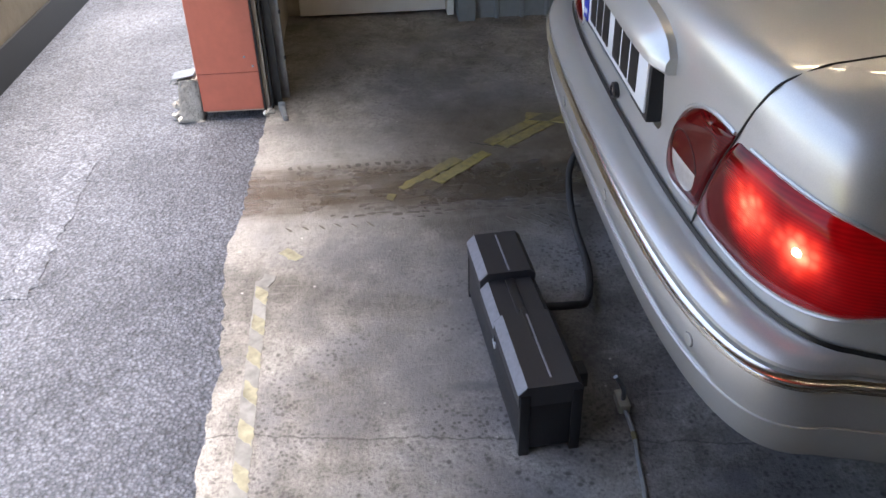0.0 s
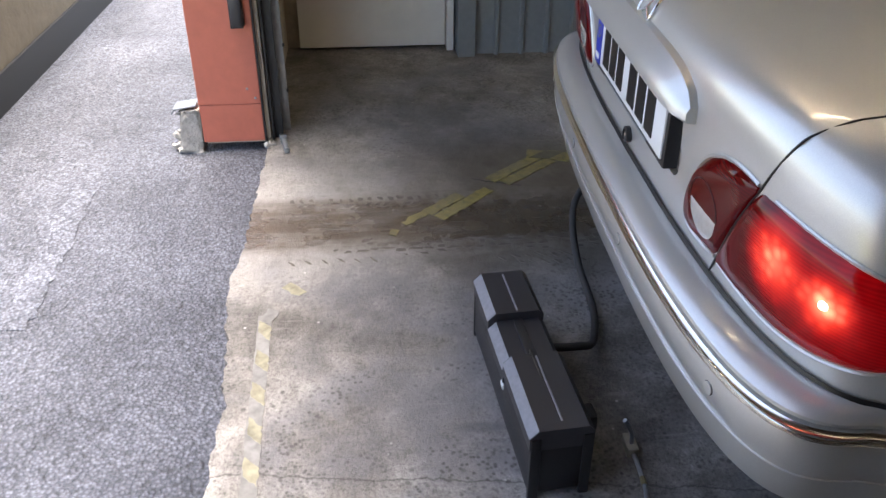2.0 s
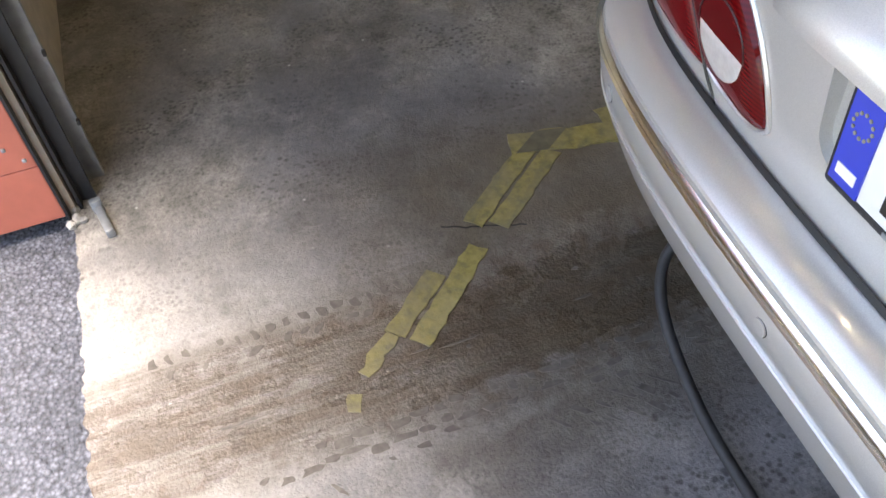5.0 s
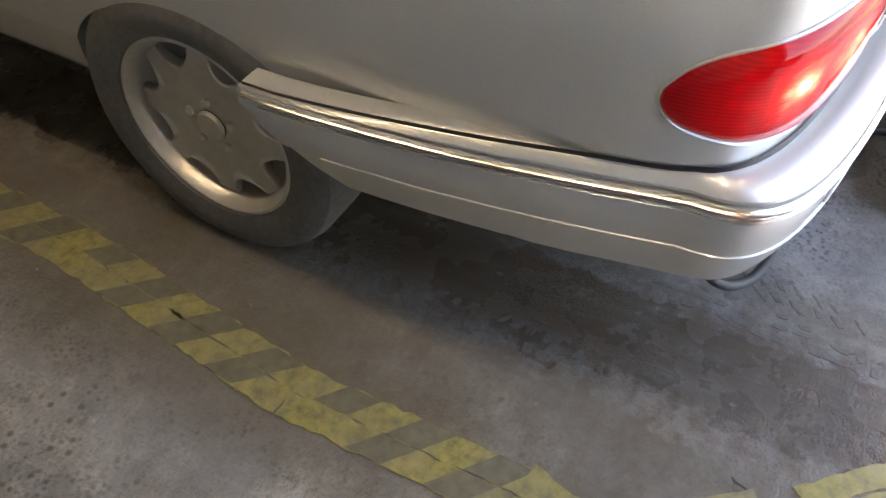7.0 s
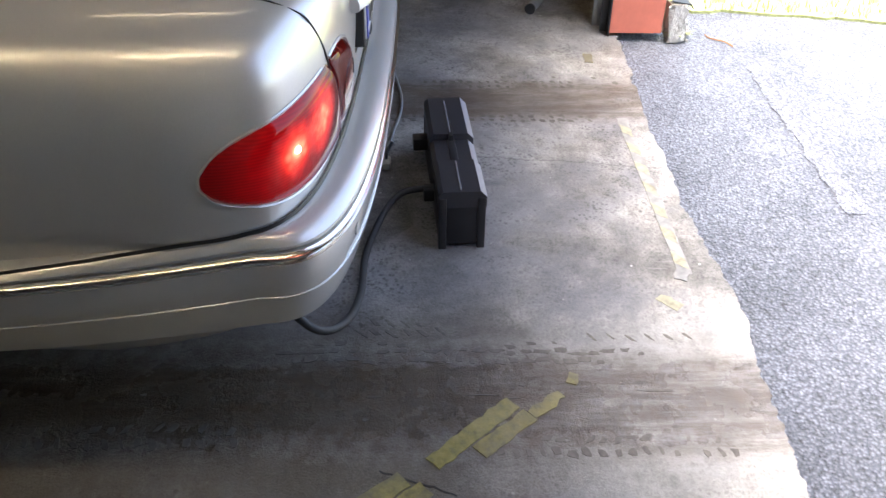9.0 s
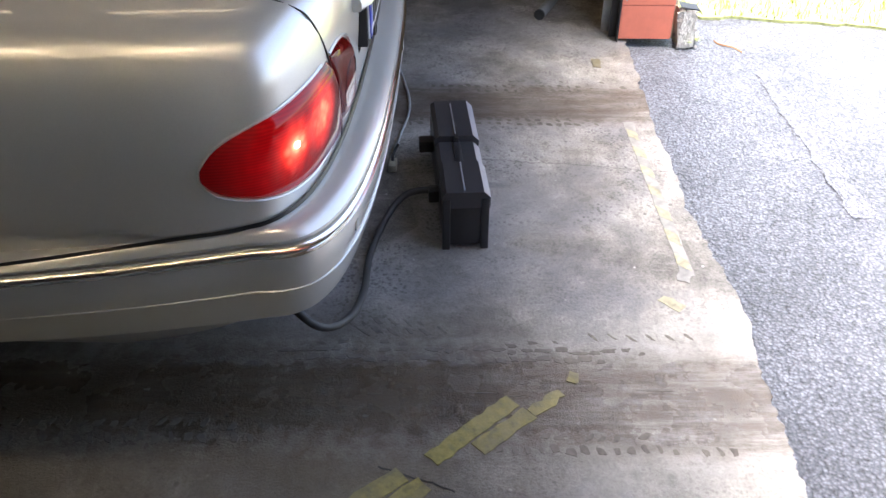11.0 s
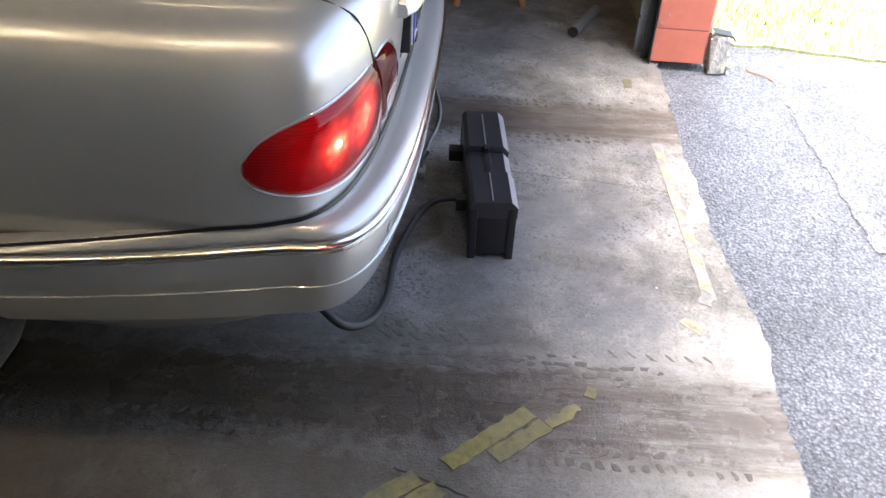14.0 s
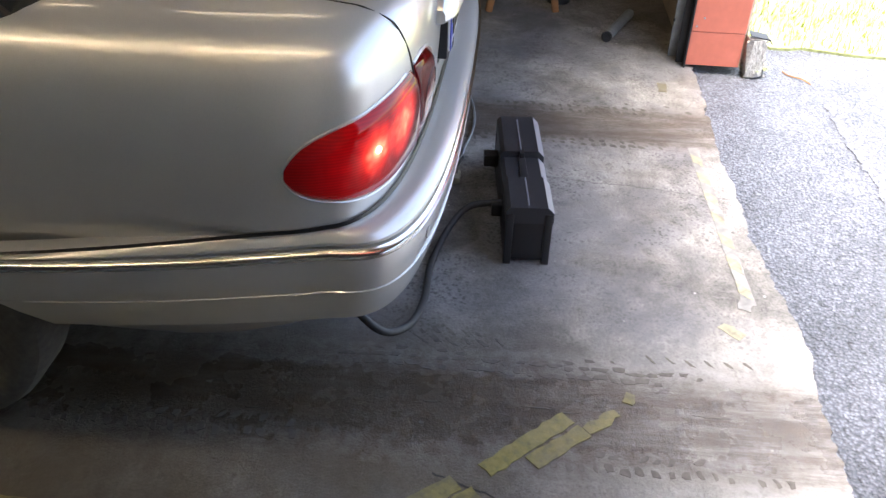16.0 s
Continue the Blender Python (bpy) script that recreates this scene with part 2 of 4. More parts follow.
def glowing(name, colour, strength):
    m, nt, b = nodes_of(name)
    b.inputs["Base Color"].default_value = (*colour, 1)
    b.inputs["Emission Color"].default_value = (*colour, 1)
    b.inputs["Emission Strength"].default_value = strength
    return m


def hazard_tape(name, stripes, faded=0.0, strength=0.8):
    m, nt, b = nodes_of(name)
    v = coords(nt)
    yellow = ramp(nt, noise_tex(nt, v, 35, 8, 0.7), (0.33, (0.11, 0.095, 0.045)), (0.5, (0.225, 0.195, 0.058)), (0.7, (0.31, 0.275, 0.10)))
    if stripes:
        w = nt.nodes.new("ShaderNodeTexWave")
        w.bands_direction = "DIAGONAL"
        w.inputs["Scale"].default_value = stripes
        w.inputs["Distortion"].default_value = 0.2
        nt.links.new(v, w.inputs["Vector"])
        f = calc(nt, "MULTIPLY", ramp(nt, w.outputs["Fac"], (0.45, 0.0), (0.55, 1.0)), strength)
        yellow = mix(nt, f, yellow, (0.09 + 0.1 * faded, 0.08 + 0.1 * faded, 0.06 + 0.1 * faded))
    dirt = ramp(nt, noise_tex(nt, v, 9, 8, 0.65), (0.4, 0.0), (0.7, 0.7))
    yellow = mix(nt, 0.72 * faded, yellow, (0.135, 0.137, 0.133))
    nt.links.new(mix(nt, dirt, yellow, (0.17, 0.155, 0.12)), b.inputs["Base Color"])
    b.inputs["Roughness"].default_value = 0.45
    bump(nt, b, noise_tex(nt, v, 60, 8), 0.5, 0.003)
    return m


CONCRETE, ASPHALT, PAINT = concrete_floor(), asphalt("asphalt", 1.5), car_paint()
ORANGE = plain("orange_painted_steel", (0.55, 0.155, 0.10), 0.5, vary=0.06, grain=25, relief=0.06)
STEEL = plain("galvanised_steel", (0.30, 0.33, 0.35), 0.42, metal=0.6, vary=0.15)
DARK_STEEL = plain("dark_steel", (0.028, 0.03, 0.033), 0.5, metal=0.3)
WHITE = plain("white_painted_door", (0.72, 0.72, 0.68), 0.5, vary=0.03, grain=12, relief=0.05)
GREY_SHEET = plain("grey_painted_sheet", (0.22, 0.25, 0.27), 0.45, metal=0.2, vary=0.06)
BLACK = plain("black_plastic", (0.012, 0.012, 0.014), 0.42, vary=0.15, grain=120, relief=0.25)
BOX_TOP = plain("charcoal_plastic", (0.026, 0.026, 0.030), 0.38, vary=0.1, grain=160, relief=0.25)
TYRE = plain("dusty_tyre", (0.098, 0.094, 0.086), 0.75, vary=0.25, grain=60, relief=0.3)
RUBBER = plain("rubber", (0.028, 0.028, 0.028), 0.6, vary=0.25, grain=60, relief=0.3)
# pale grey that stands for the sky's sheen on the case's edge
SHEEN_GREY = plain("sheen_grey_plastic", (0.21, 0.21, 0.23), 0.35, vary=0.15, grain=90)
CHROME = plain("chrome", (0.80, 0.78, 0.74), 0.2, metal=1.0, vary=0.04, relief=0)
ALLOY = plain("alloy", (0.52, 0.50, 0.46), 0.38, metal=0.7, vary=0.08)
# RED_DIM is for an unlit lens; a faint glow is added to its red
RED_DIM, RED_LIT = lens_red("red_lens", 0.004), lens_red("lit_red_lens", 0.035)
BULB = glowing("bulb_glow", (1.0, 0.42, 0.28), 2.5)
CLEAR = plain("clear_reversing_lens", (0.5, 0.46, 0.43), 0.2, vary=0.08, grain=90, coat=1.0)
GLASS = plain("dark_glass", (0.012, 0.014, 0.015), 0.06, vary=0.1, relief=0, coat=1.0)
PLATE_WHITE = plain("plate_white", (0.75, 0.76, 0.77), 0.3, vary=0.02, relief=0)
PLATE_BLUE = plain("plate_blue", (0.02, 0.045, 0.42), 0.3, vary=0.03, relief=0)
INK = plain("black_ink", (0.012, 0.012, 0.012), 0.4, relief=0)
TAPE_BASE = hazard_tape("hazard_yellow", 0)
STRIPE = plain("worn_dark_stripe", (0.105, 0.097, 0.066), 0.5, vary=0.25, grain=45, relief=0.2)
TAPE_WORN = plain("worn_grey_film", (0.205, 0.205, 0.195), 0.5, vary=0.25, grain=40, big=8)
TAPE, TAPE_STRIPED, TAPE_GREY = hazard_tape("yellow_tape", 3.4, 0.0, 0.28), hazard_tape("striped_tape", 3.2), plain("worn_grey_tape", (0.33, 0.32, 0.25), 0.5, vary=0.2, grain=30)
TAPE_FADED = plain("faded_yellow_tape", (0.25, 0.238, 0.165), 0.55, vary=0.3, grain=45, relief=0.2, big=12)
PLASTER = plain("pale_plaster", (0.44, 0.40, 0.33), 0.85, vary=0.12, grain=18, relief=0.4, depth=0.01)
BEIGE = plain("beige_render", (0.17, 0.145, 0.105), 0.85, vary=0.1, grain=14, relief=0.4, depth=0.01)
RUBBLE = plain("crumbled_concrete", (0.42, 0.41, 0.38), 0.9, vary=0.25, grain=30, relief=0.8, depth=0.02, big=9)
WOOD = plain("worn_wood", (0.32, 0.14, 0.05), 0.6, vary=0.2)
PALE_ASPHALT = asphalt("pale_asphalt", 1.9)
GRASS = plain("grass_blade", (0.26, 0.33, 0.09), 0.6, vary=0.3, relief=0)
SOIL = plain("grassy_soil", (0.25, 0.28, 0.12), 0.9, vary=0.3)


# ---- building blocks ----
def link(name, bm, material, parent=None, label="", smooth=True, angle=35):
    me = bpy.data.meshes.new(name)
    bm.normal_update()
    bm.to_mesh(me)
    bm.free()
    me.materials.append(material)
    if smooth:
        me.polygons.foreach_set("use_smooth", [True] * len(me.polygons))
        me.set_sharp_from_angle(angle=radians(angle))
    ob = new(name, me)
    if parent:
        ob.parent = parent
    return tagged(ob, label)


def part(name, bm, material, parent, label="", **kw):
    return link(name, bm, material, parent, label, **kw)


def thing(name, x, y, z, label, category, group="", rz=0.0):
    e = new(name)
    e.empty_display_size = 0.05
    e.matrix_world = pose(x, y, z, 0, 0, rz)
    return tagged(e, label, category, group)


def block(x0, x1, y0, y1, z0, z1, bevel=0.0, seg=2, bm=None):
    bm = bm or bmesh.new()
    r = bmesh.ops.create_cube(bm, size=1, matrix=Matrix.Translation(((x0 + x1) / 2, (y0 + y1) / 2, (z0 + z1) / 2)) @ Matrix.Diagonal((x1 - x0, y1 - y0, z1 - z0, 1)))
    if bevel:
        edges = list({e for v in r["verts"] for e in v.link_edges})
        bmesh.ops.bevel(bm, geom=edges, offset=bevel, segments=seg, profile=0.5, affect="EDGES")
    return bm


def extrude_profile(pts, axis, a, b, bm=None):
    """A prism: pts are pairs in the plane across the axis."""
    bm = bm or bmesh.new()
    place = {"x": lambda p, t: (t, p[0], p[1]), "y": lambda p, t: (p[0], t, p[1]), "z": lambda p, t: (p[0], p[1], t)}[axis]
    lo = [bm.verts.new(place(p, a)) for p in pts]
    hi = [bm.verts.new(place(p, b)) for p in pts]
    n = len(pts)
    for i in range(n):
        bm.faces.new((lo[i], lo[(i + 1) % n], hi[(i + 1) % n], hi[i]))
    bm.faces.new(lo[::-1])
    bm.faces.new(hi)
    bmesh.ops.recalc_face_normals(bm, faces=bm.faces)
    return bm


def lathe(profile, axis_x, n=48, bm=None):
    """Turns (x, radius) pairs about the x axis."""
    bm = bm or bmesh.new()
    rings = [[bm.verts.new((axis_x + px, r * math.cos(2 * math.pi * k / n), r * math.sin(2 * math.pi * k / n))) for k in range(n)] for px, r in profile]
    for a, b in zip(rings, rings[1:]):
        for k in range(n):
            bm.faces.new((a[k], a[(k + 1) % n], b[(k + 1) % n], b[k]))
    bmesh.ops.recalc_face_normals(bm, faces=bm.faces)
    return bm


def sweep(points, radius, sides=10, closed=False, bm=None):
    """A round tube through a smooth run of points."""
    bm = bm or bmesh.new()
    pts = []
    P = [Vector(p) for p in points]
    for i in range(len(P) - 1):
        p0, p1, p2, p3 = P[max(i - 1, 0)], P[i], P[i + 1], P[min(i + 2, len(P) - 1)]
        for k in range(8):
            t = k / 8
            pts.append(0.5 * (2 * p1 + (p2 - p0) * t + (2 * p0 - 5 * p1 + 4 * p2 - p3) * t * t + (3 * p1 - p0 - 3 * p2 + p3) * t ** 3))
    pts.append(P[-1])
    rings = []
    for i, p in enumerate(pts):
        d = (pts[min(i + 1, len(pts) - 1)] - pts[max(i - 1, 0)]).normalized()
        u = d.cross(Vector((0.13, 0.21, 1))).normalized()
        w = d.cross(u)
        rings.append([bm.verts.new(p + radius * (math.cos(a) * u + math.sin(a) * w)) for a in (2 * math.pi * k / sides for k in range(sides))])
    for a, b in zip(rings, rings[1:]):
        for k in range(sides):
            bm.faces.new((a[k], a[(k + 1) % sides], b[(k + 1) % sides], b[k]))
    bm.faces.new(rings[0][::-1])
    bm.faces.new(rings[-1])
    bmesh.ops.recalc_face_normals(bm, faces=bm.faces)
    return bm


def ragged_slab(outline, z0, z1, jag, step, seed):
    """A thin sheet with an uneven outline."""
    rnd = random.Random(seed)
    pts = []
    for (ax, ay), (bx, by) in zip(outline, outline[1:] + outline[:1]):
        n = max(1, round(math.hypot(bx - ax, by - ay) / step))
        for k in range(n):
            j = jag if k else jag * 0.4
            pts.append((ax + (bx - ax) * k / n + rnd.uniform(-j, j), ay + (by - ay) * k / n + rnd.uniform(-j, j)))
    return extrude_profile(pts, "z", z0, z1)


def strip(ax, ay, bx, by, width):
    d = Vector((bx - ax, by - ay)).normalized() * width / 2
    return [(ax - d.y, ay + d.x), (ax + d.y, ay - d.x), (bx + d.y, by - d.x), (bx - d.y, by + d.x)]


def setting(name, bm, material, label, **kw):
    return tagged(link(name, bm, material, None, label, **kw), kind="structure")


# ---- the setting ----
EDGE = -0.815
front, x = [], -1.30
while x < 1.45:
    n = 0.014 * noise.noise((x * 4, 1, 0)) + 0.015 * noise.noise((x * 13, 2, 0)) + 0.009 * noise.noise((x * 40, 3, 0)) + 0.004 * noise.noise((x * 110, 4, 0))
    front.append((x, EDGE + n + 0.010 * math.sin(x * 3.1) - 0.02 * math.exp(-((x + 0.33) / 0.2) ** 2)))
    x += 0.009
outline = [(4.0, 6.5), (-2.6, 6.5), (-2.6, -0.80), *front, (4.0, -0.80)]
setting("floor", extrude_profile(outline, "z", -0.3, 0.0), CONCRETE, "worn stained grey concrete garage floor with tyre tracks", smooth=False)

bm = bmesh.new()
bmesh.ops.create_grid(bm, x_segments=2, y_segments=2, size=60, matrix=Matrix.Translation((0, -20, -0.025)))
setting("ground", bm, ASPHALT, "coarse blue-grey asphalt drive outside the garage", smooth=False)

bm = ragged_slab([(1.75, -1.05), (1.62, -1.9), (1.2, -4.0), (12, -4.0), (12, -1.05)], -0.05, -0.012, 0.02, 0.06, 3)
setting("lawn", bm, SOIL, "grassy verge beside the asphalt", smooth=False)


def grass(x0, x1, y0, y1, count):
    r = random.Random(8)
    bm = bmesh.new()
    for _ in range(count):
        px, py = r.uniform(x0, x1), r.uniform(y0, y1)
        if px < 1.72 - 0.15 * (-1.05 - py) + 0.03:
            continue
        a, h, w = r.uniform(0, 6.3), r.uniform(0.02, 0.06), r.uniform(0.002, 0.004)
        dx, dy = math.cos(a), math.sin(a)
        lean = r.uniform(0.2, 0.9) * h
        v = [bm.verts.new(p) for p in ((px - dy * w, py + dx * w, -0.012), (px + dy * w, py - dx * w, -0.012), (px + dx * lean, py + dy * lean, -0.012 + h))]
        bm.faces.new(v)
    return bm


tagged(link("grass", grass(1.6, 4.2, -3.2, -1.06, 9000), GRASS, smooth=False), "short bright green grass on the verge", "grass", kind="stuff")

# walls round the bay; the doorway opens through the front wall
WALL_X = -2.25
setting("wall_front_1", block(-2.75, -1.30, -1.03, -0.80, 0.0, 3.0), PLASTER, "plastered front wall beside the doorway", smooth=False)
setting("wall_front_2", block(1.437, 4.25, -1.03, -0.80, 0.0, 3.0), PLASTER, "plastered front wall beside the doorway", smooth=False)
setting("wall_front_3", block(-1.30, 1.44, -1.03, -0.80, 2.45, 3.0), PLASTER, "lintel above the garage doorway", smooth=False)
setting("wall_west", block(WALL_X - 0.25, WALL_X - 0.05, -0.80, 6.5, 0.0, 3.0), PLASTER, "dim plastered side wall", smooth=False)
setting("wall_east", block(4.0, 4.25, -0.80, 6.5, 0.0, 3.0), PLASTER, "dim plastered side wall", smooth=False)
setting("wall_back", block(-2.5, 4.25, 6.5, 6.75, 0.0, 3.0), PLASTER, "dim plastered back wall", smooth=False)
setting("ceiling", block(-2.5, 4.25, -1.03, 6.75, 3.0, 3.2), BEIGE, "plain dim brown garage ceiling", smooth=False)
setting("door_1", block(WALL_X - 0.05, WALL_X, -0.74, -0.075, 0.012, 2.05, 0.004), WHITE, "plain white painted side door", smooth=False)
setting("trim", block(WALL_X - 0.05, WALL_X + 0.045, -0.072, -0.04, 0.0, 2.1, 0.004), WHITE, "white painted door jamb", smooth=False)


def corrugated(y0, y1, z0, z1):
    pts, y = [], y0
    while y < y1:
        pts += [(0.0, y), (0.0, y + 0.085), (0.018, y + 0.092), (0.018, y + 0.104), (0.0, y + 0.111)]
        y += 0.115
    back = [(-0.03, p[1]) for p in pts[::-1]]
    return extrude_profile([(WALL_X + 0.10 + a, b) for a, b in pts + back], "z", z0, z1)


setting("wall_panel", corrugated(0.05, 6.2, 0.0, 2.6), GREY_SHEET, "grey ribbed sheet metal wall panel", smooth=False)
setting("wall_post", block(WALL_X - 0.04, WALL_X + 0.14, -0.03, 0.05, 0.0, 2.6, 0.004), GREY_SHEET, "grey steel wall post", smooth=False)

# the wall across the drive
w = extrude_profile([(-0.9, -1.93), (-7.5, -1.60), (-7.5, -1.85), (-0.9, -2.2)], "z", -0.03, 0.85)
setting("wall_drive", w, BEIGE, "low beige rendered wall along the drive", smooth=False)
w = extrude_profile([(-0.9, -1.915), (-7.5, -1.585), (-7.5, -1.598), (-0.9, -1.928)], "z", -0.03, 0.12)
setting("wall_drive_base", w, DARK_STEEL, "dark base strip of the drive wall", smooth=False)


def jamb(name, x, y, facing):
    """An orange steel-clad jamb with its lining and the door's guide rail."""
    t = tagged(thing(name, x, y, 0, "orange painted steel door jamb with seams", "door jamb"), kind="structure")
    f = facing
    part("lower_sheet", block(min(0, -f * 0.05), max(0, -f * 0.05), -0.112, 0.106, 0.012, 0.155, 0.003), ORANGE, t, smooth=False)
    part("upper_sheet", block(min(-f * 0.05, f * 0.001), max(-f * 0.05, f * 0.001), -0.113, 0.106, 0.156, 2.45, 0.003), ORANGE, t, smooth=False)
    part("edge_angle", block(min(-f * 0.03, f * 0.006), max(-f * 0.03, f * 0.006), 0.107, 0.112, 0.0, 2.45), DARK_STEEL, t, smooth=False)
    part("screw", block(min(0, f * 0.006), max(0, f * 0.006), 0.06, 0.068, 0.21, 0.218, 0.002), STEEL, t)
    part("screw", block(min(0, f * 0.006), max(0, f * 0.006), 0.085, 0.093, 0.175, 0.183, 0.002), STEEL, t)
    return t


def rail(name, x, facing):
    t = tagged(thing(name, x, -0.79, 0, "worn galvanised steel guide rail of the garage door", "guide rail"), kind="structure")
    f = -facing
    prof = [(0, 0), (0.06, 0), (0.06, 0.045), (0.045, 0.045), (0.045, 0.008), (0.0, 0.008)]
    part("channel", extrude_profile([(f * (0.05 + a), 0.01 + b) for a, b in prof], "z", 0.0, 2.5), STEEL, t, smooth=False)
    part("back_channel", extrude_profile([(f * (0.005 + a * 0.6), -0.004 + b * 0.8) for a, b in prof], "z", 0.0, 2.5), DARK_STEEL, t, smooth=False)
    for z in (0.16, 0.33, 0.6, 1.0, 1.5):
        part("bolt", block(f * 0.075 - 0.006, f * 0.075 + 0.006, 0.055, 0.062, z, z + 0.012, 0.002), DARK_STEEL, t)
    return t


jamb("door_jamb", -1.281, -0.926, 1)
jamb("door_jamb", 1.385, -0.895, -1)
rail("guide_rail", -1.30, 1)
rail("guide_rail", 1.405, -1)


# ---- the car: stacked rounded outlines, rear end at y = 0.03, nose towards +y ----
NOSE = 4.80
CAR_X, CAR_YAW, CAR_ROLL = -0.012, -0.8, 0.1
SQ, CORNER, BOW = 4.88, 0.24, 0.0457


def flare(y):
    """The sides widen from the rear corner towards the wheel."""
    t = min(max(y - 0.25, 0.0), 0.6)
    return 0.25 * (t - 0.65 * t * t)


def ring_point(w, y_rear, y_nose, theta):
    """A point of a car outline: theta 0 is the middle of the rear, 90 the side, 180 the nose."""
    s, c = math.sin(theta), math.cos(theta)
    xx = w * abs(s) ** (2 / SQ)
    k = abs(c) ** (2 / SQ)
    yy = y_rear + CORNER * (1 - k) if c > -1e-9 else y_nose - 0.63 * (1 - k)
    yy += BOW * xx * xx if c > -1e-9 else 0.0
    return math.copysign(xx + flare(yy), s) if s else 0.0, yy


def outline_of(w, y_rear, y_nose):
    """A closed car outline with stations along both sides."""
    half = [radians(a) for a in (0, 6, 12, 18, 24, 30, 36, 42, 47, 52, 57, 61, 65, 69, 73, 77, 80, 83, 86, 88, 90)]
    rear = [ring_point(w, y_rear, y_nose, t) for t in half]
    nose = [ring_point(w, y_rear, y_nose, math.pi - t) for t in half[::-2]]
    y0, y1 = rear[-1][1], nose[0][1]
    side = [(w + flare(y0 + (y1 - y0) * f), y0 + (y1 - y0) * f) for f in (0.01, 0.02, 0.03, 0.045, 0.06, 0.08, 0.1, 0.13, 0.17, 0.25, 0.45, 0.7)]
    right = rear + side + nose
    return right + [(-x, y) for x, y in right[-2:0:-1]]


def stack(levels, cap_low=True, cap_high=True, bm=None):
    """Skins outlines (z, half width, rear y, nose y)."""
    bm = bm or bmesh.new()
    rings = [[bm.verts.new((*p, z)) for p in outline_of(w, yr, yn)] for z, w, yr, yn in levels]
    n = len(rings[0])
    for a, b in zip(rings, rings[1:]):
        for k in range(n):
            bm.faces.new((a[k], a[(k + 1) % n], b[(k + 1) % n], b[k]))
    if cap_low:
        bm.faces.new(rings[0][::-1])
    if cap_high:
        bm.faces.new(rings[-1])
    bmesh.ops.recalc_face_normals(bm, faces=bm.faces)
    return bm


BODY = [(0.24, 0.71, 0.30, 4.62), (0.30, 0.77, 0.20, 4.66), (0.40, 0.806, 0.15, 4.70), (0.50, 0.818, 0.122, 4.72), (0.54, 0.824, 0.116, 4.72), (0.58, 0.829, 0.112, 4.72),
        (0.62, 0.833, 0.108, 4.71), (0.67, 0.836, 0.104, 4.70), (0.72, 0.837, 0.100, 4.68), (0.77, 0.835, 0.097, 4.66), (0.81, 0.829, 0.097, 4.62), (0.84, 0.820, 0.100, 4.60), (0.865, 0.805, 0.107, 4.56),
        (0.885, 0.783, 0.118, 4.50), (0.900, 0.755, 0.134, 4.44), (0.911, 0.718, 0.157, 4.38), (0.919, 0.66, 0.190, 4.3), (0.932, 0.55, 0.26, 4.1), (0.945, 0.38, 0.4, 3.8), (0.95, 0.18, 0.55, 3.5)]


def body_at(z):
    for (z0, w0, r0, n0), (z1, w1, r1, n1) in zip(BODY, BODY[1:]):
        if z <= z1:
            f = max(0.0, (z - z0) / (z1 - z0))
            return w0 + (w1 - w0) * f, r0 + (r1 - r0) * f
    return BODY[-1][1:3]


def table(w, y_rear):
    """Arc length round the outline from the middle of the rear, with the point and the outward normal."""
    out, s, last = [], 0.0, None
    for k in range(361):
        p = Vector(ring_point(w, y_rear, NOSE, radians(k / 360 * 90.0)))
        s += (p - last).length if last else 0.0
        out.append((s, p))
        last = p
    for k in range(1, 41):
        y = out[360][1].y + 0.02 * k
        p = Vector((w + flare(y), y))
        s += (p - last).length
        out.append((s, p))
        last = p
    return out


TABLES = {}


def skin(s, z, off=0.0):
    """The place on the body at arc length s (right side positive) and height z, off metres outwards."""
    key = round(z, 3)
    if key not in TABLES:
        TABLES[key] = table(*body_at(z))
    tab, a = TABLES[key], abs(s)
    lo, hi = 0, len(tab) - 1
    if a >= tab[-1][0]:
        p = tab[-1][1] + Vector((0, a - tab[-1][0]))
        nrm = Vector((1, 0))
    else:
        while hi - lo > 1:
            mid = (lo + hi) // 2
            lo, hi = (mid, hi) if tab[mid][0] <= a else (lo, mid)
        f = (a - tab[lo][0]) / max(1e-9, tab[hi][0] - tab[lo][0])
        p = tab[lo][1].lerp(tab[hi][1], f)
        d = tab[min(hi + 3, 400)][1] - tab[max(lo - 3, 0)][1]
        nrm = Vector((d.y, -d.x)).normalized()
    p = p + nrm * off
    return Vector((math.copysign(p.x, s) if s else p.x, p.y, z))


def patch(cols, rows, low, high, s0, s1, off, bulge, side, sink=-0.002):
    """A lens-like shell on the skin between two edge curves."""
    bm = bmesh.new()
    grid = []
    for i in range(cols + 1):
        u = i / cols
        s = s0 + (s1 - s0) * u
        line = []
        for j in range(rows + 1):
            v = j / rows
            z0, z1 = low(s), high(s)
            edge = min(1.0, 5 * min(u, 1 - u)) * min(1.0, 5 * min(v, 1 - v))
            rim = 0.0 if (i in (0, cols) or j in (0, rows)) else 1.0
            line.append(bm.verts.new(skin(side * s, z0 + (z1 - z0) * v, (off + bulge * (1 - (1 - edge) ** 2)) * rim + sink * (1 - rim))))
        grid.append(line)
    for i in range(cols):
        for j in range(rows):
            bm.faces.new((grid[i][j], grid[i + 1][j], grid[i + 1][j + 1], grid[i][j + 1]))
    bmesh.ops.remove_doubles(bm, verts=bm.verts, dist=1e-5)
    bmesh.ops.recalc_face_normals(bm, faces=bm.faces)
    if bm.faces and sum((f.normal.dot(Vector((f.calc_center_median().x, f.calc_center_median().y - 1.2, 0))) for f in bm.faces)) < 0:
        bmesh.ops.reverse_faces(bm, faces=bm.faces)
    return bm


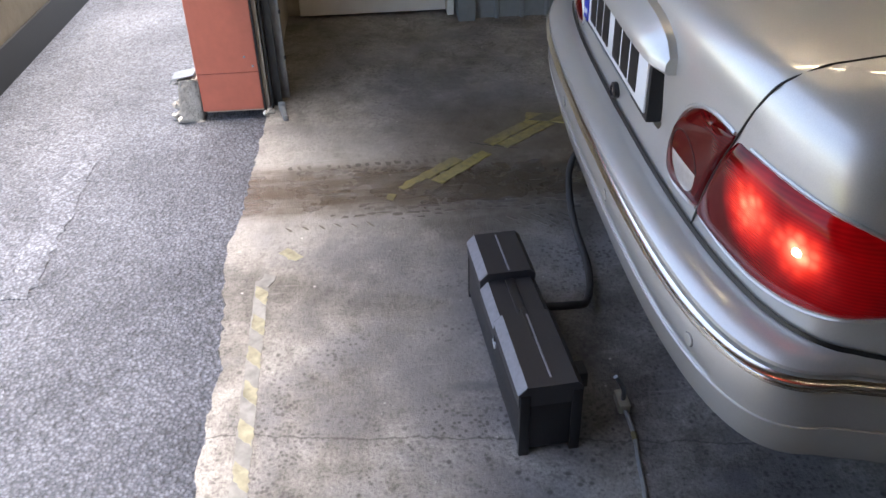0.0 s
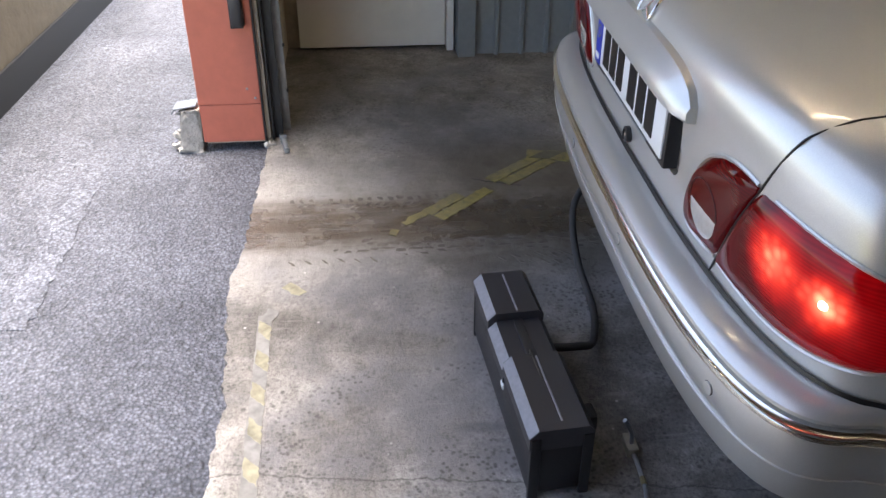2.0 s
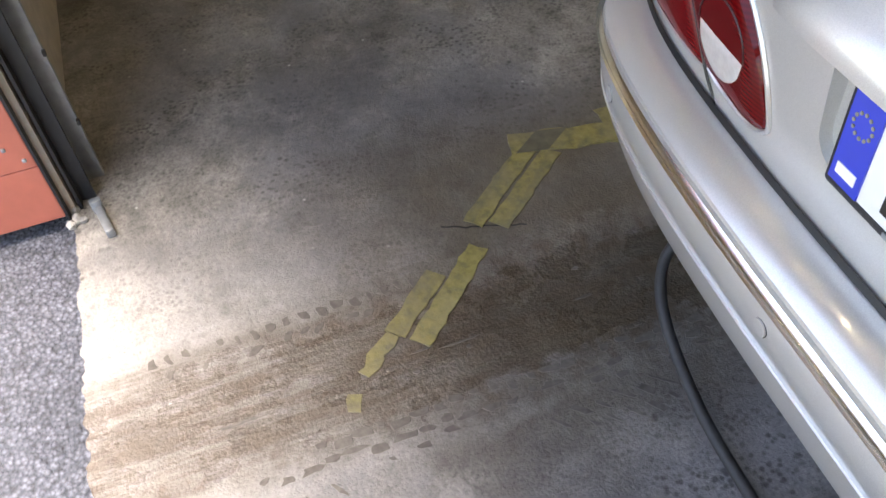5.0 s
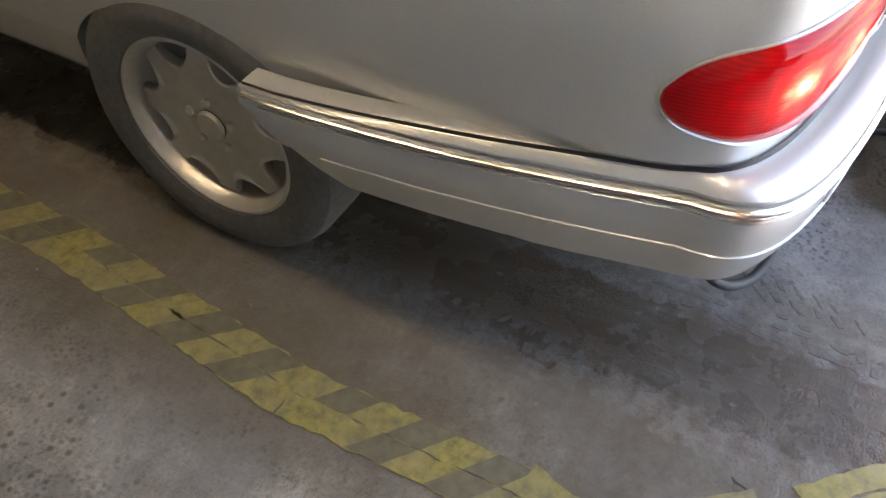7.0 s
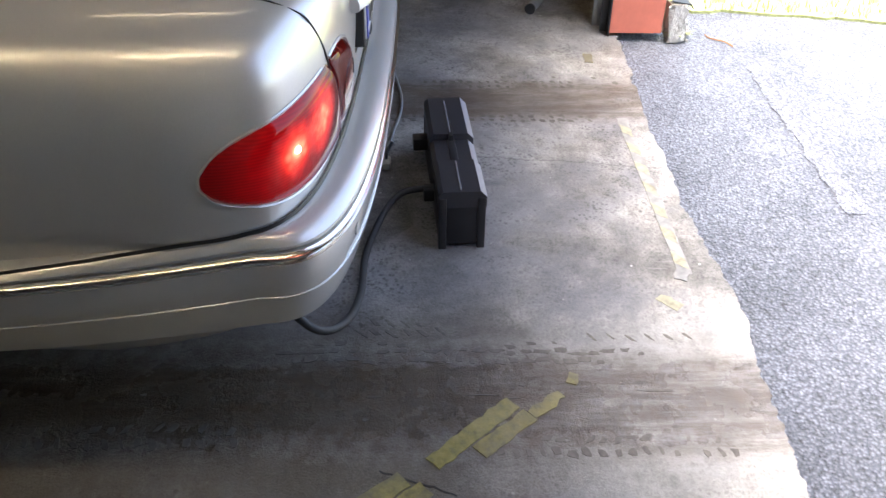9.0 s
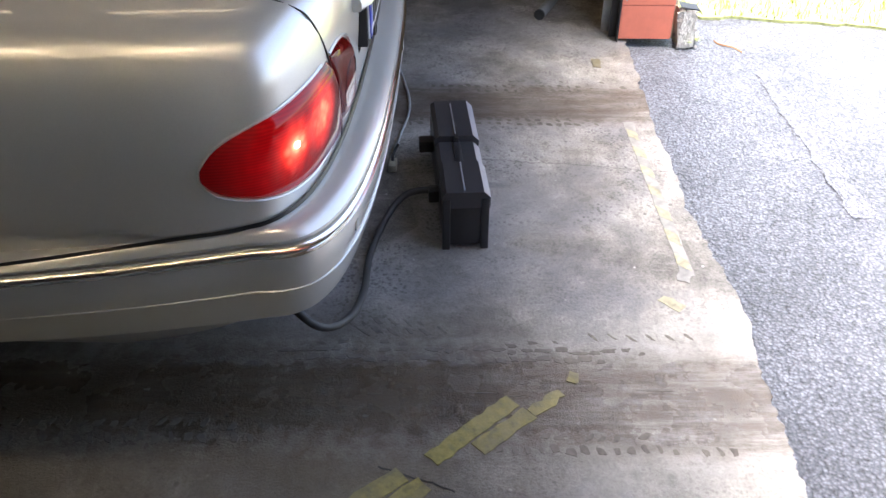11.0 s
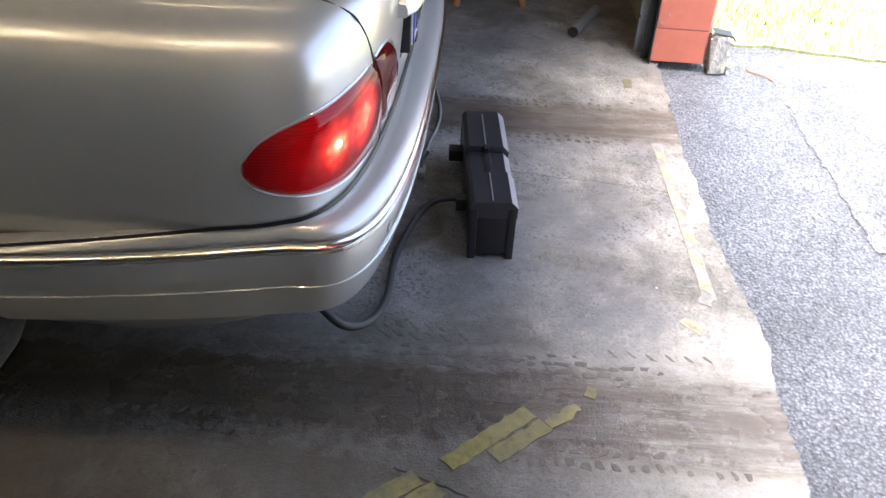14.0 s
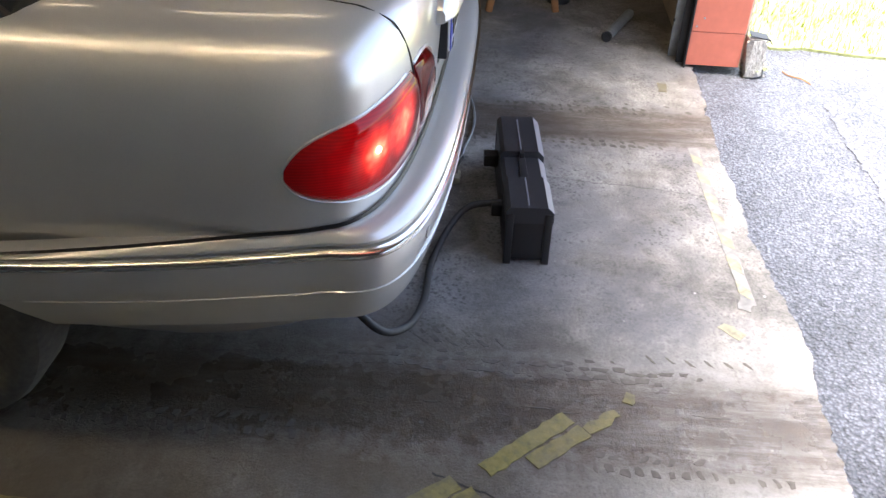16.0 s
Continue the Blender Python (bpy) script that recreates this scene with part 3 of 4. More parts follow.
def curve_of(points):
    """A smooth-ish height curve through (s, z) points."""
    def f(s):
        if s <= points[0][0]:
            return points[0][1]
        for (a, za), (b, zb) in zip(points, points[1:]):
            if s <= b:
                t = (s - a) / (b - a)
                return za + (zb - za) * t
        return points[-1][1]

    def smooth(s):
        room = min(0.012, max(0.0, s - points[0][0]), max(0.0, points[-1][0] - s))
        return sum(f(s + room * k / 3) for k in range(-3, 4)) / 7
    return smooth


def carve(ob, cutters):
    """Cuts solids out of a mesh and keeps the result."""
    for c in cutters:
        m = ob.modifiers.new("cut", "BOOLEAN")
        m.operation, m.object, m.solver = "DIFFERENCE", c, "EXACT"
    bpy.context.view_layer.update()
    me = bpy.data.meshes.new_from_object(ob.evaluated_get(bpy.context.evaluated_depsgraph_get()))
    ob.modifiers.clear()
    ob.data = me
    for c in cutters:
        bpy.data.objects.remove(c)
    me.polygons.foreach_set("use_smooth", [True] * len(me.polygons))
    me.set_sharp_from_angle(angle=radians(32))


WHEEL_Y, WHEEL_Z = 1.120, 0.289
ARCH_Y, ARCH_Z, ARCH_RY, ARCH_RZ = 0.045, 0.285, 0.264, 0.243
AXLES = (WHEEL_Y, WHEEL_Y + 2.83)
car = thing("car", 0, 0, 0, "silver four-door saloon car with lit tail lights", "car")


def wheel_cutter(y, sx, r):
    return link("cutter", lathe([(-0.30, 0.001), (-0.30, r), (0.2, r), (0.2, 0.001)], sx * 0.84, 64), BLACK)


body = part("body", stack(BODY), PAINT, car)
cuts = [wheel_cutter(0, sx, 0.355) for y in AXLES for sx in (-1, 1)]
for c, (y, sx) in zip(cuts, [(y, sx) for y in AXLES for sx in (-1, 1)]):
    c.location, c.scale = (0, y + ARCH_Y, ARCH_Z), (1, ARCH_RY / 0.355, ARCH_RZ / 0.355)
cuts.append(link("cutter", extrude_profile([(cx + 0.035 * math.cos(radians(a)), cz + 0.035 * math.sin(radians(a))) for cx, cz, a0 in ((0.287, 0.775, 0), (-0.252, 0.775, 90), (-0.252, 0.683, 180), (0.287, 0.683, 270)) for a in range(a0, a0 + 91, 15)], "y", -0.2, 0.124), BLACK))
for sx in (-1, 1):
    # the slanting cut where the bumper meets the rear arch
    cuts.append(link("cutter", extrude_profile([(0.765, 0.18), (0.765, 0.284), (1.05, 0.530), (1.10, 0.18)], "x", *sorted((sx * 0.56, sx * 1.1))), BLACK))
carve(body, cuts)

# cabin
cab = [(0.90, 0.715, 0.66, 3.55), (0.945, 0.71, 0.70, 3.50), (1.18, 0.64, 0.98, 3.0), (1.34, 0.585, 1.22, 2.62), (1.385, 0.555, 1.27, 2.60), (1.41, 0.49, 1.32, 2.56), (1.425, 0.36, 1.36, 2.52)]
part("cabin_glass", stack(cab[:4]), GLASS, car, "dark tinted window glass")
part("roof", stack([(1.335, 0.59, 1.21, 2.63), *cab[4:]]), PAINT, car)
for sx in (-1, 1):
    part("rear_pillar", sweep([(sx * 0.735, 0.86, 0.94), (sx * 0.66, 1.08, 1.17), (sx * 0.585, 1.31, 1.34)], 0.055, 8), PAINT, car)
    part("window_trim", sweep([(sx * 0.60, 0.77, 0.952), (sx * 0.70, 0.83, 0.955), (sx * 0.752, 1.0, 0.955), (sx * 0.752, 2.4, 0.955), (sx * 0.72, 3.2, 0.955)], 0.009, 6), CHROME, car, "thin chrome window strip")
part("window_trim", sweep([(-0.60, 0.77, 0.952), (-0.3, 0.725, 0.955), (0, 0.715, 0.957), (0.3, 0.725, 0.955), (0.60, 0.77, 0.952)], 0.009, 6), CHROME, car, "thin chrome window strip")

# bumper
BUMPER = [(0.328, 0.73, 0.256), (0.333, 0.786, 0.101), (0.343, 0.808, 0.072), (0.387, 0.822, 0.058), (0.4222, 0.826, 0.054), (0.4243, 0.829, 0.051),
          (0.4275, 0.831, 0.049), (0.4615, 0.835, 0.045), (0.5004, 0.836, 0.044), (0.5075, 0.834, 0.046), (0.5089, 0.828, 0.052), (0.5118, 0.828, 0.052),
          (0.5132, 0.835, 0.045), (0.5197, 0.837, 0.043), (0.5254, 0.835, 0.045), (0.5269, 0.828, 0.052), (0.529, 0.828, 0.052), (0.5313, 0.834, 0.047),
          (0.5375, 0.835, 0.048), (0.5461, 0.831, 0.056), (0.5538, 0.823, 0.07), (0.5585, 0.815, 0.086), (0.56, 0.81, 0.095), (0.5554, 0.78, 0.136)]


def fall(y, z):
    """The bumper's upper lines run together towards its tip."""
    far = min(1.0, max(0.0, (y - 0.40) / 0.50))
    return 0.030 * min(1.0, max(0.0, (z - 0.529) / 0.03)) * far + 0.036 * max(0.0, min(y, 0.95) - 0.25) * min(1.0, max(0.0, (z - 0.36) / 0.1))


def bumper(levels, y_end):
    bm = bmesh.new()
    th = [radians(a) for a in range(-90, 91, 3)]
    rings = []
    for z, w, yr in levels:
        run = [bm.verts.new((px, py, z - fall(py, z))) for px, py in (ring_point(w, yr, NOSE, t) for t in th)]
        y0, y1 = ring_point(w, yr, NOSE, radians(90))[1], y_end(z - 0.06)
        mid = [y0 + (y1 - y0) * k / 8 for k in range(1, 9)]
        side = [[bm.verts.new((sx * (w + flare(py)), py, z - fall(py, z))) for py in mid] for sx in (-1, 1)]
        rings.append(side[0][::-1] + run + side[1])
    for a, b in zip(rings, rings[1:]):
        for k in range(len(a) - 1):
            bm.faces.new((a[k], a[k + 1], b[k + 1], b[k]))
    bmesh.ops.recalc_face_normals(bm, faces=bm.faces)
    return bm


def arch_end(z):
    return min(0.945, 0.762 + (z + 0.012 - 0.288) * 1.157)


part("rear_bumper", bumper(BUMPER, arch_end), PAINT, car, angle=28)


def rail_band(z0, z1, w, yr, y_end, thick):
    """A raised strip round the bumper."""
    prof = [(z0, 0.0), (z0 + 0.004, thick), ((z0 + z1) / 2, thick + 0.004), (z1 - 0.004, thick), (z1, 0.0)]
    return bumper([(z, w + o, yr - o) for z, o in prof], lambda z: y_end)


part("bumper_trim", rail_band(0.5145, 0.5255, 0.8355, 0.0445, 0.935, 0.003), CHROME, car, "bright chrome bumper strip")
part("bumper_bead", rail_band(0.503, 0.507, 0.8348, 0.0452, 0.905, 0.002), CHROME, car, "fine bright bead along the bumper")
part("bumper_crease", rail_band(0.4235, 0.4265, 0.828, 0.052, 0.80, 0.0005), PAINT, car)

# the dark gap between bumper and body
part("bumper_gap", bumper([(0.557, 0.8265, 0.1060), (0.567, 0.8290, 0.1105)], lambda z: 0.94), INK, car)

# tail lights
SEAM_LOW, SEAM_TOP, TIP, INNER = (0.508, 0.603), (0.605, 0.787), 0.942, 0.364
in_top = curve_of([(0.364, 0.626), (0.369, 0.648), (0.380, 0.676), (0.398, 0.708), (0.422, 0.738), (0.452, 0.764), (0.49, 0.782), (0.53, 0.790), (0.57, 0.791), (0.605, 0.787)])
in_low = curve_of([(0.364, 0.620), (0.370, 0.608), (0.384, 0.600), (0.41, 0.597), (0.45, 0.599), (0.500, 0.602), (0.605, 0.784)])
out_top = curve_of([(0.508, 0.606), (0.607, 0.787), (0.665, 0.784), (0.73, 0.780), (0.785, 0.774), (0.840, 0.763), (0.882, 0.746), (0.912, 0.729), (0.930, 0.711), (0.939, 0.694), (0.942, 0.684)])
out_low = curve_of([(0.508, 0.602), (0.56, 0.596), (0.618, 0.592), (0.69, 0.592), (0.755, 0.599), (0.81, 0.609), (0.862, 0.621), (0.895, 0.632), (0.920, 0.646), (0.935, 0.662), (0.942, 0.680)])


def rev_low(s):
    """The lower half of a round reversing lens."""
    return 0.674 - math.sqrt(max(0.0, 0.050 ** 2 - (s - 0.462) ** 2))


def disc(s, z, r, off, sx, n=24):
    """A round patch on the lamp's skin."""
    return patch(n, n, lambda u: z - math.sqrt(max(0.0, r * r - (u - s) ** 2)), lambda u: z + math.sqrt(max(0.0, r * r - (u - s) ** 2)), s - r, s + r, off, 0.003, sx)


def deck(x, y):
    """The place on the boot's upper side under (x, y), a hair below the skin."""
    hit, place, _, _ = body.ray_cast((x, y, 2), (0, 0, -1))
    return place - Vector((0, 0, 0.0004))


bpy.context.view_layer.update()
for sx in (-1, 1):
    lo, hi = out_low, out_top
    lamp = part("tail_light", patch(72, 12, lo, hi, SEAM_LOW[0], TIP, 0.004, 0.010, sx), RED_LIT, car, "glossy red lit tail light lens")
    bs, bz = 0.772, 0.700
    lamp.data.materials[0] = lit_lens("lit_lens", skin(sx * bs, bz, 0.006), skin(sx * (bs - 0.095), bz + 0.012, 0.006))
    part("bulb", disc(bs, bz, 0.0075, 0.0145, sx), BULB, lamp, "glowing bulb spot")
    inner = part("trunk_light", patch(60, 12, in_low, in_top, INNER, SEAM_TOP[0], 0.004, 0.008, sx), RED_DIM, car, "dark red boot light lens with a faint glow added")
    part("reversing_lens", patch(18, 8, rev_low, lambda u: 0.674, 0.412, 0.512, 0.0128, 0.001, sx, 0.0118), CLEAR, inner, "clear reversing light lens")
    ring = [(0.462 + 0.052 * math.cos(a), 0.674 + 0.052 * math.sin(a)) for a in (radians(10 * k) for k in range(0, 19))]
    part("lens_ring", sweep([skin(sx * u, v, 0.0122) for u, v in ring], 0.0011, 5), INK, inner, "fine dark ring moulded in the lens")
    run = [0.512 + (TIP - 0.001 - 0.512) * math.sin(radians(90 * k / 15)) for k in range(16)]
    part("lamp_seal", sweep([skin(sx * u, lo(u) - 0.003, 0.001) for u in run] + [skin(sx * u, hi(u) + 0.003, 0.001) for u in run[::-1] if u > 0.612], 0.003, 6), PAINT, lamp)
    part("lamp_seal", sweep([skin(sx * u, in_low(u) - 0.003, 0.001) for u in (0.50, 0.47, 0.44, 0.41, 0.39, 0.378, 0.369, 0.363)]
                            + [skin(sx * u, in_top(u) + 0.003, 0.001) for u in (0.363, 0.369, 0.380, 0.398, 0.422, 0.452, 0.49, 0.53, 0.57, 0.60)], 0.0035, 6), PAINT, inner)
    gap = [skin(sx * 0.468, 0.535, -0.001), skin(sx * 0.482, 0.565, -0.001), skin(sx * 0.505, 0.600, 0.003), skin(sx * 0.556, 0.695, 0.005), skin(sx * 0.606, 0.788, 0.001), skin(sx * 0.624, 0.83, -0.0004), skin(sx * 0.637, 0.866, 0.0),
           skin(sx * 0.643, 0.886, 0.0)] + [deck(sx * gx, gy) for gx, gy in ((0.646, 0.200), (0.647, 0.217), (0.648, 0.24), (0.648, 0.28), (0.650, 0.34), (0.652, 0.42), (0.656, 0.52), (0.660, 0.62), (0.664, 0.70))]
    part("lid_gap", sweep(gap, 0.0021, 8), INK, car)

# plate, handle strip, badge and lock on the boot lid
holder = part("plate_holder", block(-0.268, 0.268, 0.076, 0.106, 0.612, 0.742, 0.005), BLACK, car, "black number plate holder")
plate = part("number_plate", block(-0.258, 0.258, 0.0715, 0.0785, 0.627, 0.735, 0.003), PLATE_WHITE, holder, "white number plate with a blue band")
part("band", block(-0.256, -0.216, 0.0695, 0.074, 0.629, 0.733), PLATE_BLUE, plate, smooth=False)
for k, (cx, wd) in enumerate(((-0.165, 0.045), (-0.107, 0.045), (-0.049, 0.045), (0.045, 0.05), (0.110, 0.05), (0.175, 0.05))):
    part("mark", block(cx - wd / 2, cx + wd / 2, 0.0695, 0.074, 0.642, 0.720), INK, plate, smooth=False)
part("band_mark", block(-0.249, -0.223, 0.0685, 0.072, 0.640, 0.652), PLATE_WHITE, plate, smooth=False)
for k in range(12):
    a = radians(30 * k)
    part("star", lathe([(0.0, 0.0001), (0.0, 0.0022), (0.0012, 0.0020), (0.0012, 0.0001)], 0, 6), TAPE_FADED, plate).matrix_local = pose(-0.236 + 0.0125 * math.cos(a), 0.0696, 0.700 + 0.0125 * math.sin(a), 0, 0, -90)
part("holder_line", block(-0.18, 0.16, 0.0745, 0.077, 0.6165, 0.6215), STEEL, holder, smooth=False)


for o in (holder,):
    o.location, o.scale = (0.020, 0.014, 0.025), (1.0, 1.0, 1.03)


def grip():
    """A visor over the plate, rounded off at both ends."""
    bm, rings = bmesh.new(), []
    for k in range(33):
        u = -1 + k / 16
        f = (1 - abs(u) ** 6) ** 0.5 if abs(u) < 1 else 0.0
        prof = [(0.105, 0.768), (0.070 - 0.022 * f, 0.770), (0.066 - 0.030 * f, 0.776), (0.066 - 0.027 * f, 0.788 + 0.006 * f), (0.069 - 0.014 * f, 0.795 + 0.018 * f), (0.0715, 0.798 + 0.034 * f), (0.12, 0.798 + 0.034 * f)]
        rings.append([bm.verts.new((0.372 * u, y + 0.020, z + 0.026 - 0.012 * abs(u) ** 4)) for y, z in prof])
    for a, b in zip(rings, rings[1:]):
        for q in range(len(a) - 1):
            bm.faces.new((a[q], a[q + 1], b[q + 1], b[q]))
    bm.faces.new(rings[0])
    bm.faces.new(rings[-1][::-1])
    bmesh.ops.recalc_face_normals(bm, faces=bm.faces)
    return bm


part("grip_strip", grip(), PAINT, car, "body-coloured handle strip above the plate")
BADGE_X, BADGE_Z = 0.024, 0.873
BADGE_Y = body_at(BADGE_Z)[1] - 0.004
ring = [(BADGE_X + 0.038 * math.cos(a), body_at(BADGE_Z + 0.034 * math.sin(a))[1] - 0.003, BADGE_Z + 0.034 * math.sin(a)) for a in (2 * math.pi * k / 20 for k in range(21))]
badge = part("badge", sweep(ring, 0.0033, 8), CHROME, car, "chrome ring badge")
for a in (90, 210, 330):
    part("badge_bar", sweep([(BADGE_X, BADGE_Y, BADGE_Z), (BADGE_X + 0.036 * math.cos(radians(a)), body_at(BADGE_Z + 0.032 * math.sin(radians(a)))[1] - 0.003, BADGE_Z + 0.032 * math.sin(radians(a)))], 0.0024, 6), CHROME, badge)
lock = part("boot_lock", lathe([(-0.004, 0.001), (-0.004, 0.017), (0.008, 0.017), (0.010, 0.012), (0.004, 0.010)], 0, 24), BLACK, car, "black boot lock with a chrome core")
lock.matrix_local = pose(0.012, 0.107, 0.598, 0, 0, -90)
core = part("lock_core", lathe([(-0.002, 0.001), (-0.002, 0.009), (0.007, 0.009), (0.009, 0.001)], 0, 20), CHROME, lock)
for sx, zz in ((-0.66, 0.463), (-0.22, 0.468), (0.22, 0.468), (0.66, 0.463)):
    yy = 0.046 + CORNER * (1 - (1 - (abs(sx) / 0.835) ** SQ) ** (1 / SQ)) + BOW * sx * sx
    sens = part("parking_sensor", lathe([(-0.004, 0.001), (-0.004, 0.0115), (0.0025, 0.0115), (0.003, 0.0095), (0.002, 0.001)], 0, 24), PAINT, car)
    sens.matrix_local = pose(sx, yy - 0.001, zz, 0, 0, -90 + (12 if sx > 0.5 else -12 if sx < -0.5 else 3 * sx / 0.21))
    ring = part("sensor_ring", lathe([(-0.002, 0.0114), (0.0004, 0.0116), (0.0004, 0.0124), (-0.002, 0.0126)], 0, 24), DARK_STEEL, sens)


def wheel(sx, y):
    w = new("wheel")
    w.parent = car
    w.matrix_local = pose(0, y, WHEEL_Z) @ Matrix.Diagonal((1, 0.92, 0.92, 1))
    X = sx * 0.800
    s = sx
    part("tyre", lathe([(-s * 0.12, 0.20), (-s * 0.11, 0.27), (-s * 0.10, 0.305), (-s * 0.06, 0.315), (s * 0.03, 0.315), (s * 0.055, 0.305), (s * 0.068, 0.285), (s * 0.070, 0.25), (s * 0.062, 0.215), (s * 0.05, 0.208)], X, 64), TYRE, w)
    rim = part("rim", lathe([(s * 0.05, 0.209), (s * 0.058, 0.212), (s * 0.060, 0.205), (s * 0.050, 0.196), (s * 0.030, 0.188), (-s * 0.02, 0.182), (-s * 0.10, 0.180)], X, 64), ALLOY, w, "silver alloy rim with eight openings")
    part("brake_disc", lathe([(-s * 0.05, 0.001), (-s * 0.05, 0.15), (-s * 0.06, 0.15)], X, 40), DARK_STEEL, w)
    # dished face, its outer edge scalloped by eight round-backed openings with rolled lips
    bm, n = bmesh.new(), 192
    rings = []
    for px, f, lip in ((0.034, 0.0, 0.0), (0.034, 0.35, 0.0), (0.035, 0.6, 0.0), (0.034, 0.78, 0.001), (0.032, 0.89, 0.004), (0.031, 0.95, 0.009), (0.029, 0.985, 0.007), (0.018, 1.0, -0.004)):
        ring = []
        for k in range(n):
            a = 2 * math.pi * k / n
            c = abs(((a * 8 / (2 * math.pi)) % 1.0) - 0.5) / 0.33
            dip = math.sqrt(max(0.0, 1 - c * c))
            r = 0.034 + (0.188 - 0.050 * dip - 0.034) * f
            ring.append(bm.verts.new((X + s * (px + lip * dip), r * math.cos(a), r * math.sin(a))))
        rings.append(ring)
    for a, b in zip(rings, rings[1:]):
        for k in range(n):
            bm.faces.new((a[k], a[(k + 1) % n], b[(k + 1) % n], b[k]))
    bmesh.ops.recalc_face_normals(bm, faces=bm.faces)
    part("rim_face", bm, ALLOY, rim)
    part("hub_cap", lathe([(s * 0.036, 0.034), (s * 0.044, 0.030), (s * 0.046, 0.022), (s * 0.044, 0.001)], X, 32), ALLOY, rim)
    for k in range(5):
        a = 2 * math.pi * k / 5 + 0.3
        bo = part("wheel_bolt", lathe([(0, 0.010), (s * 0.006, 0.010), (s * 0.008, 0.006), (s * 0.006, 0.001)], 0, 12), ALLOY, rim)
        bo.matrix_local = pose(X + s * 0.034, 0.056 * math.cos(a), 0.056 * math.sin(a))


for y in AXLES:
    for sx in (-1, 1):
        wheel(sx, y)
part("tailpipe", lathe([(-0.15, 0.028), (0.15, 0.028), (0.15, 0.024), (-0.15, 0.024)], 0, 24), STEEL, car).matrix_local = pose(-0.52, 0.36, 0.235, 0, 0, 90)


# ---- the black case behind the car ----
def equipment_case():
    e = thing("equipment_case", -0.105, -0.135, 0, "black moulded plastic equipment case standing on the floor", "case", rz=4.6)
    L, W, H = 0.545, 0.125, 0.185
    part("shell", block(0.0, L, -W / 2, W / 2, 0.012, H - 0.045, 0.006), BLACK, e)

    def top(x0, x1, drop):
        h = H - drop
        return extrude_profile([(-W / 2 - 0.004, h - 0.05), (-W / 2 - 0.004, h - 0.018), (-W / 2 + 0.014, h), (W / 2 - 0.01, h), (W / 2 + 0.002, h - 0.012), (W / 2 + 0.002, h - 0.05)], "x", x0, x1)
    # the sky's reflection along the doorway edge, put in as paler strips
    for x0, x1, h in ((-0.003, 0.165, H), (0.315, L + 0.003, H), (0.166, 0.314, H - 0.020)):
        part("sheen_strip", extrude_profile([(-W / 2 - 0.0055, h - 0.019), (-W / 2 + 0.0135, h + 0.0008), (-W / 2 + 0.0155, h - 0.001), (-W / 2 - 0.003, h - 0.022)], "x", x0 + 0.002, x1 - 0.002), SHEEN_GREY, e, "pale edge strip with the sky's sheen painted on", smooth=False)
    part("end_cap", top(-0.003, 0.165, 0.0), BOX_TOP, e, smooth=False)
    part("end_cap", top(0.315, L + 0.003, 0.0), BOX_TOP, e, smooth=False)
    part("saddle", top(0.160, 0.320, 0.020), BOX_TOP, e, smooth=False)
    for x0, x1 in ((0.01, 0.158), (0.325, L - 0.02)):
        part("top_rib", block(x0, x1, 0.001, 0.005, H - 0.02, H + 0.0025, 0.001), SHEEN_GREY, e)
    part("grip_slot", block(0.30, 0.40, -0.005, 0.008, H - 0.02, H + 0.0012, 0.001), INK, e, "dark handle slot")
    part("handle", block(0.168, 0.312, -0.010, 0.013, H - 0.03, H - 0.014, 0.004), BLACK, e)
    for x0 in (-0.006, L - 0.006):
        part("end_frame", block(x0, x0 + 0.012, -W / 2 - 0.002, -W / 2 + 0.02, 0.0, H - 0.02, 0.003), BLACK, e)
        part("end_frame", block(x0, x0 + 0.012, W / 2 - 0.02, W / 2 + 0.002, 0.0, H - 0.02, 0.003), BLACK, e)
    for x0 in (0.02, L - 0.06):
        part("foot", block(x0, x0 + 0.04, -W / 2 + 0.004, W / 2 - 0.004, 0.0, 0.014, 0.002), RUBBER, e)
    for x0, z0 in ((0.25, 0.115), (0.30, 0.095)):
        part("sticker", block(x0, x0 + 0.02, -W / 2 - 0.0035, -W / 2 + 0.003, z0, z0 + 0.014), PLATE_WHITE, e, smooth=False)
    part("socket", block(0.41, 0.455, W / 2 - 0.002, W / 2 + 0.045, 0.075, 0.115, 0.005), BLACK, e)
    part("socket", block(0.16, 0.20, W / 2 - 0.002, W / 2 + 0.03, 0.05, 0.09, 0.005), BLACK, e)


equipment_case()
hose = [(0.07, -0.06, 0.085), (0.06, 0.03, 0.075), (0.0, 0.085, 0.04), (-0.16, 0.125, 0.018), (-0.36, 0.125, 0.045), (-0.53, 0.145, 0.10), (-0.61, 0.20, 0.145), (-0.58, 0.28, 0.20), (-0.52, 0.36, 0.235), (-0.52, 0.44, 0.24)]
tagged(link("exhaust_hose", sweep(hose, 0.010, 12), RUBBER), "black rubber hose leading from the case under the bumper", "hose")
cable = thing("cable", 0.33, 0.09, 0, "thin grey cable with a plug lying on the floor", "cable")
part("wire", sweep([(0.0, -0.02, 0.09), (0.0, -0.0, 0.05), (0.01, 0.0, 0.016), (0.05, 0.004, 0.008), (0.11, 0.002, 0.006), (0.2, -0.01, 0.006), (0.5, -0.03, 0.006), (1.1, 0.1, 0.006)], 0.005, 8), STEEL, cable)
part("plug", block(-0.03, 0.025, -0.012, 0.014, 0.0, 0.026, 0.005), TAPE_GREY, cable, "pale grey plastic plug")
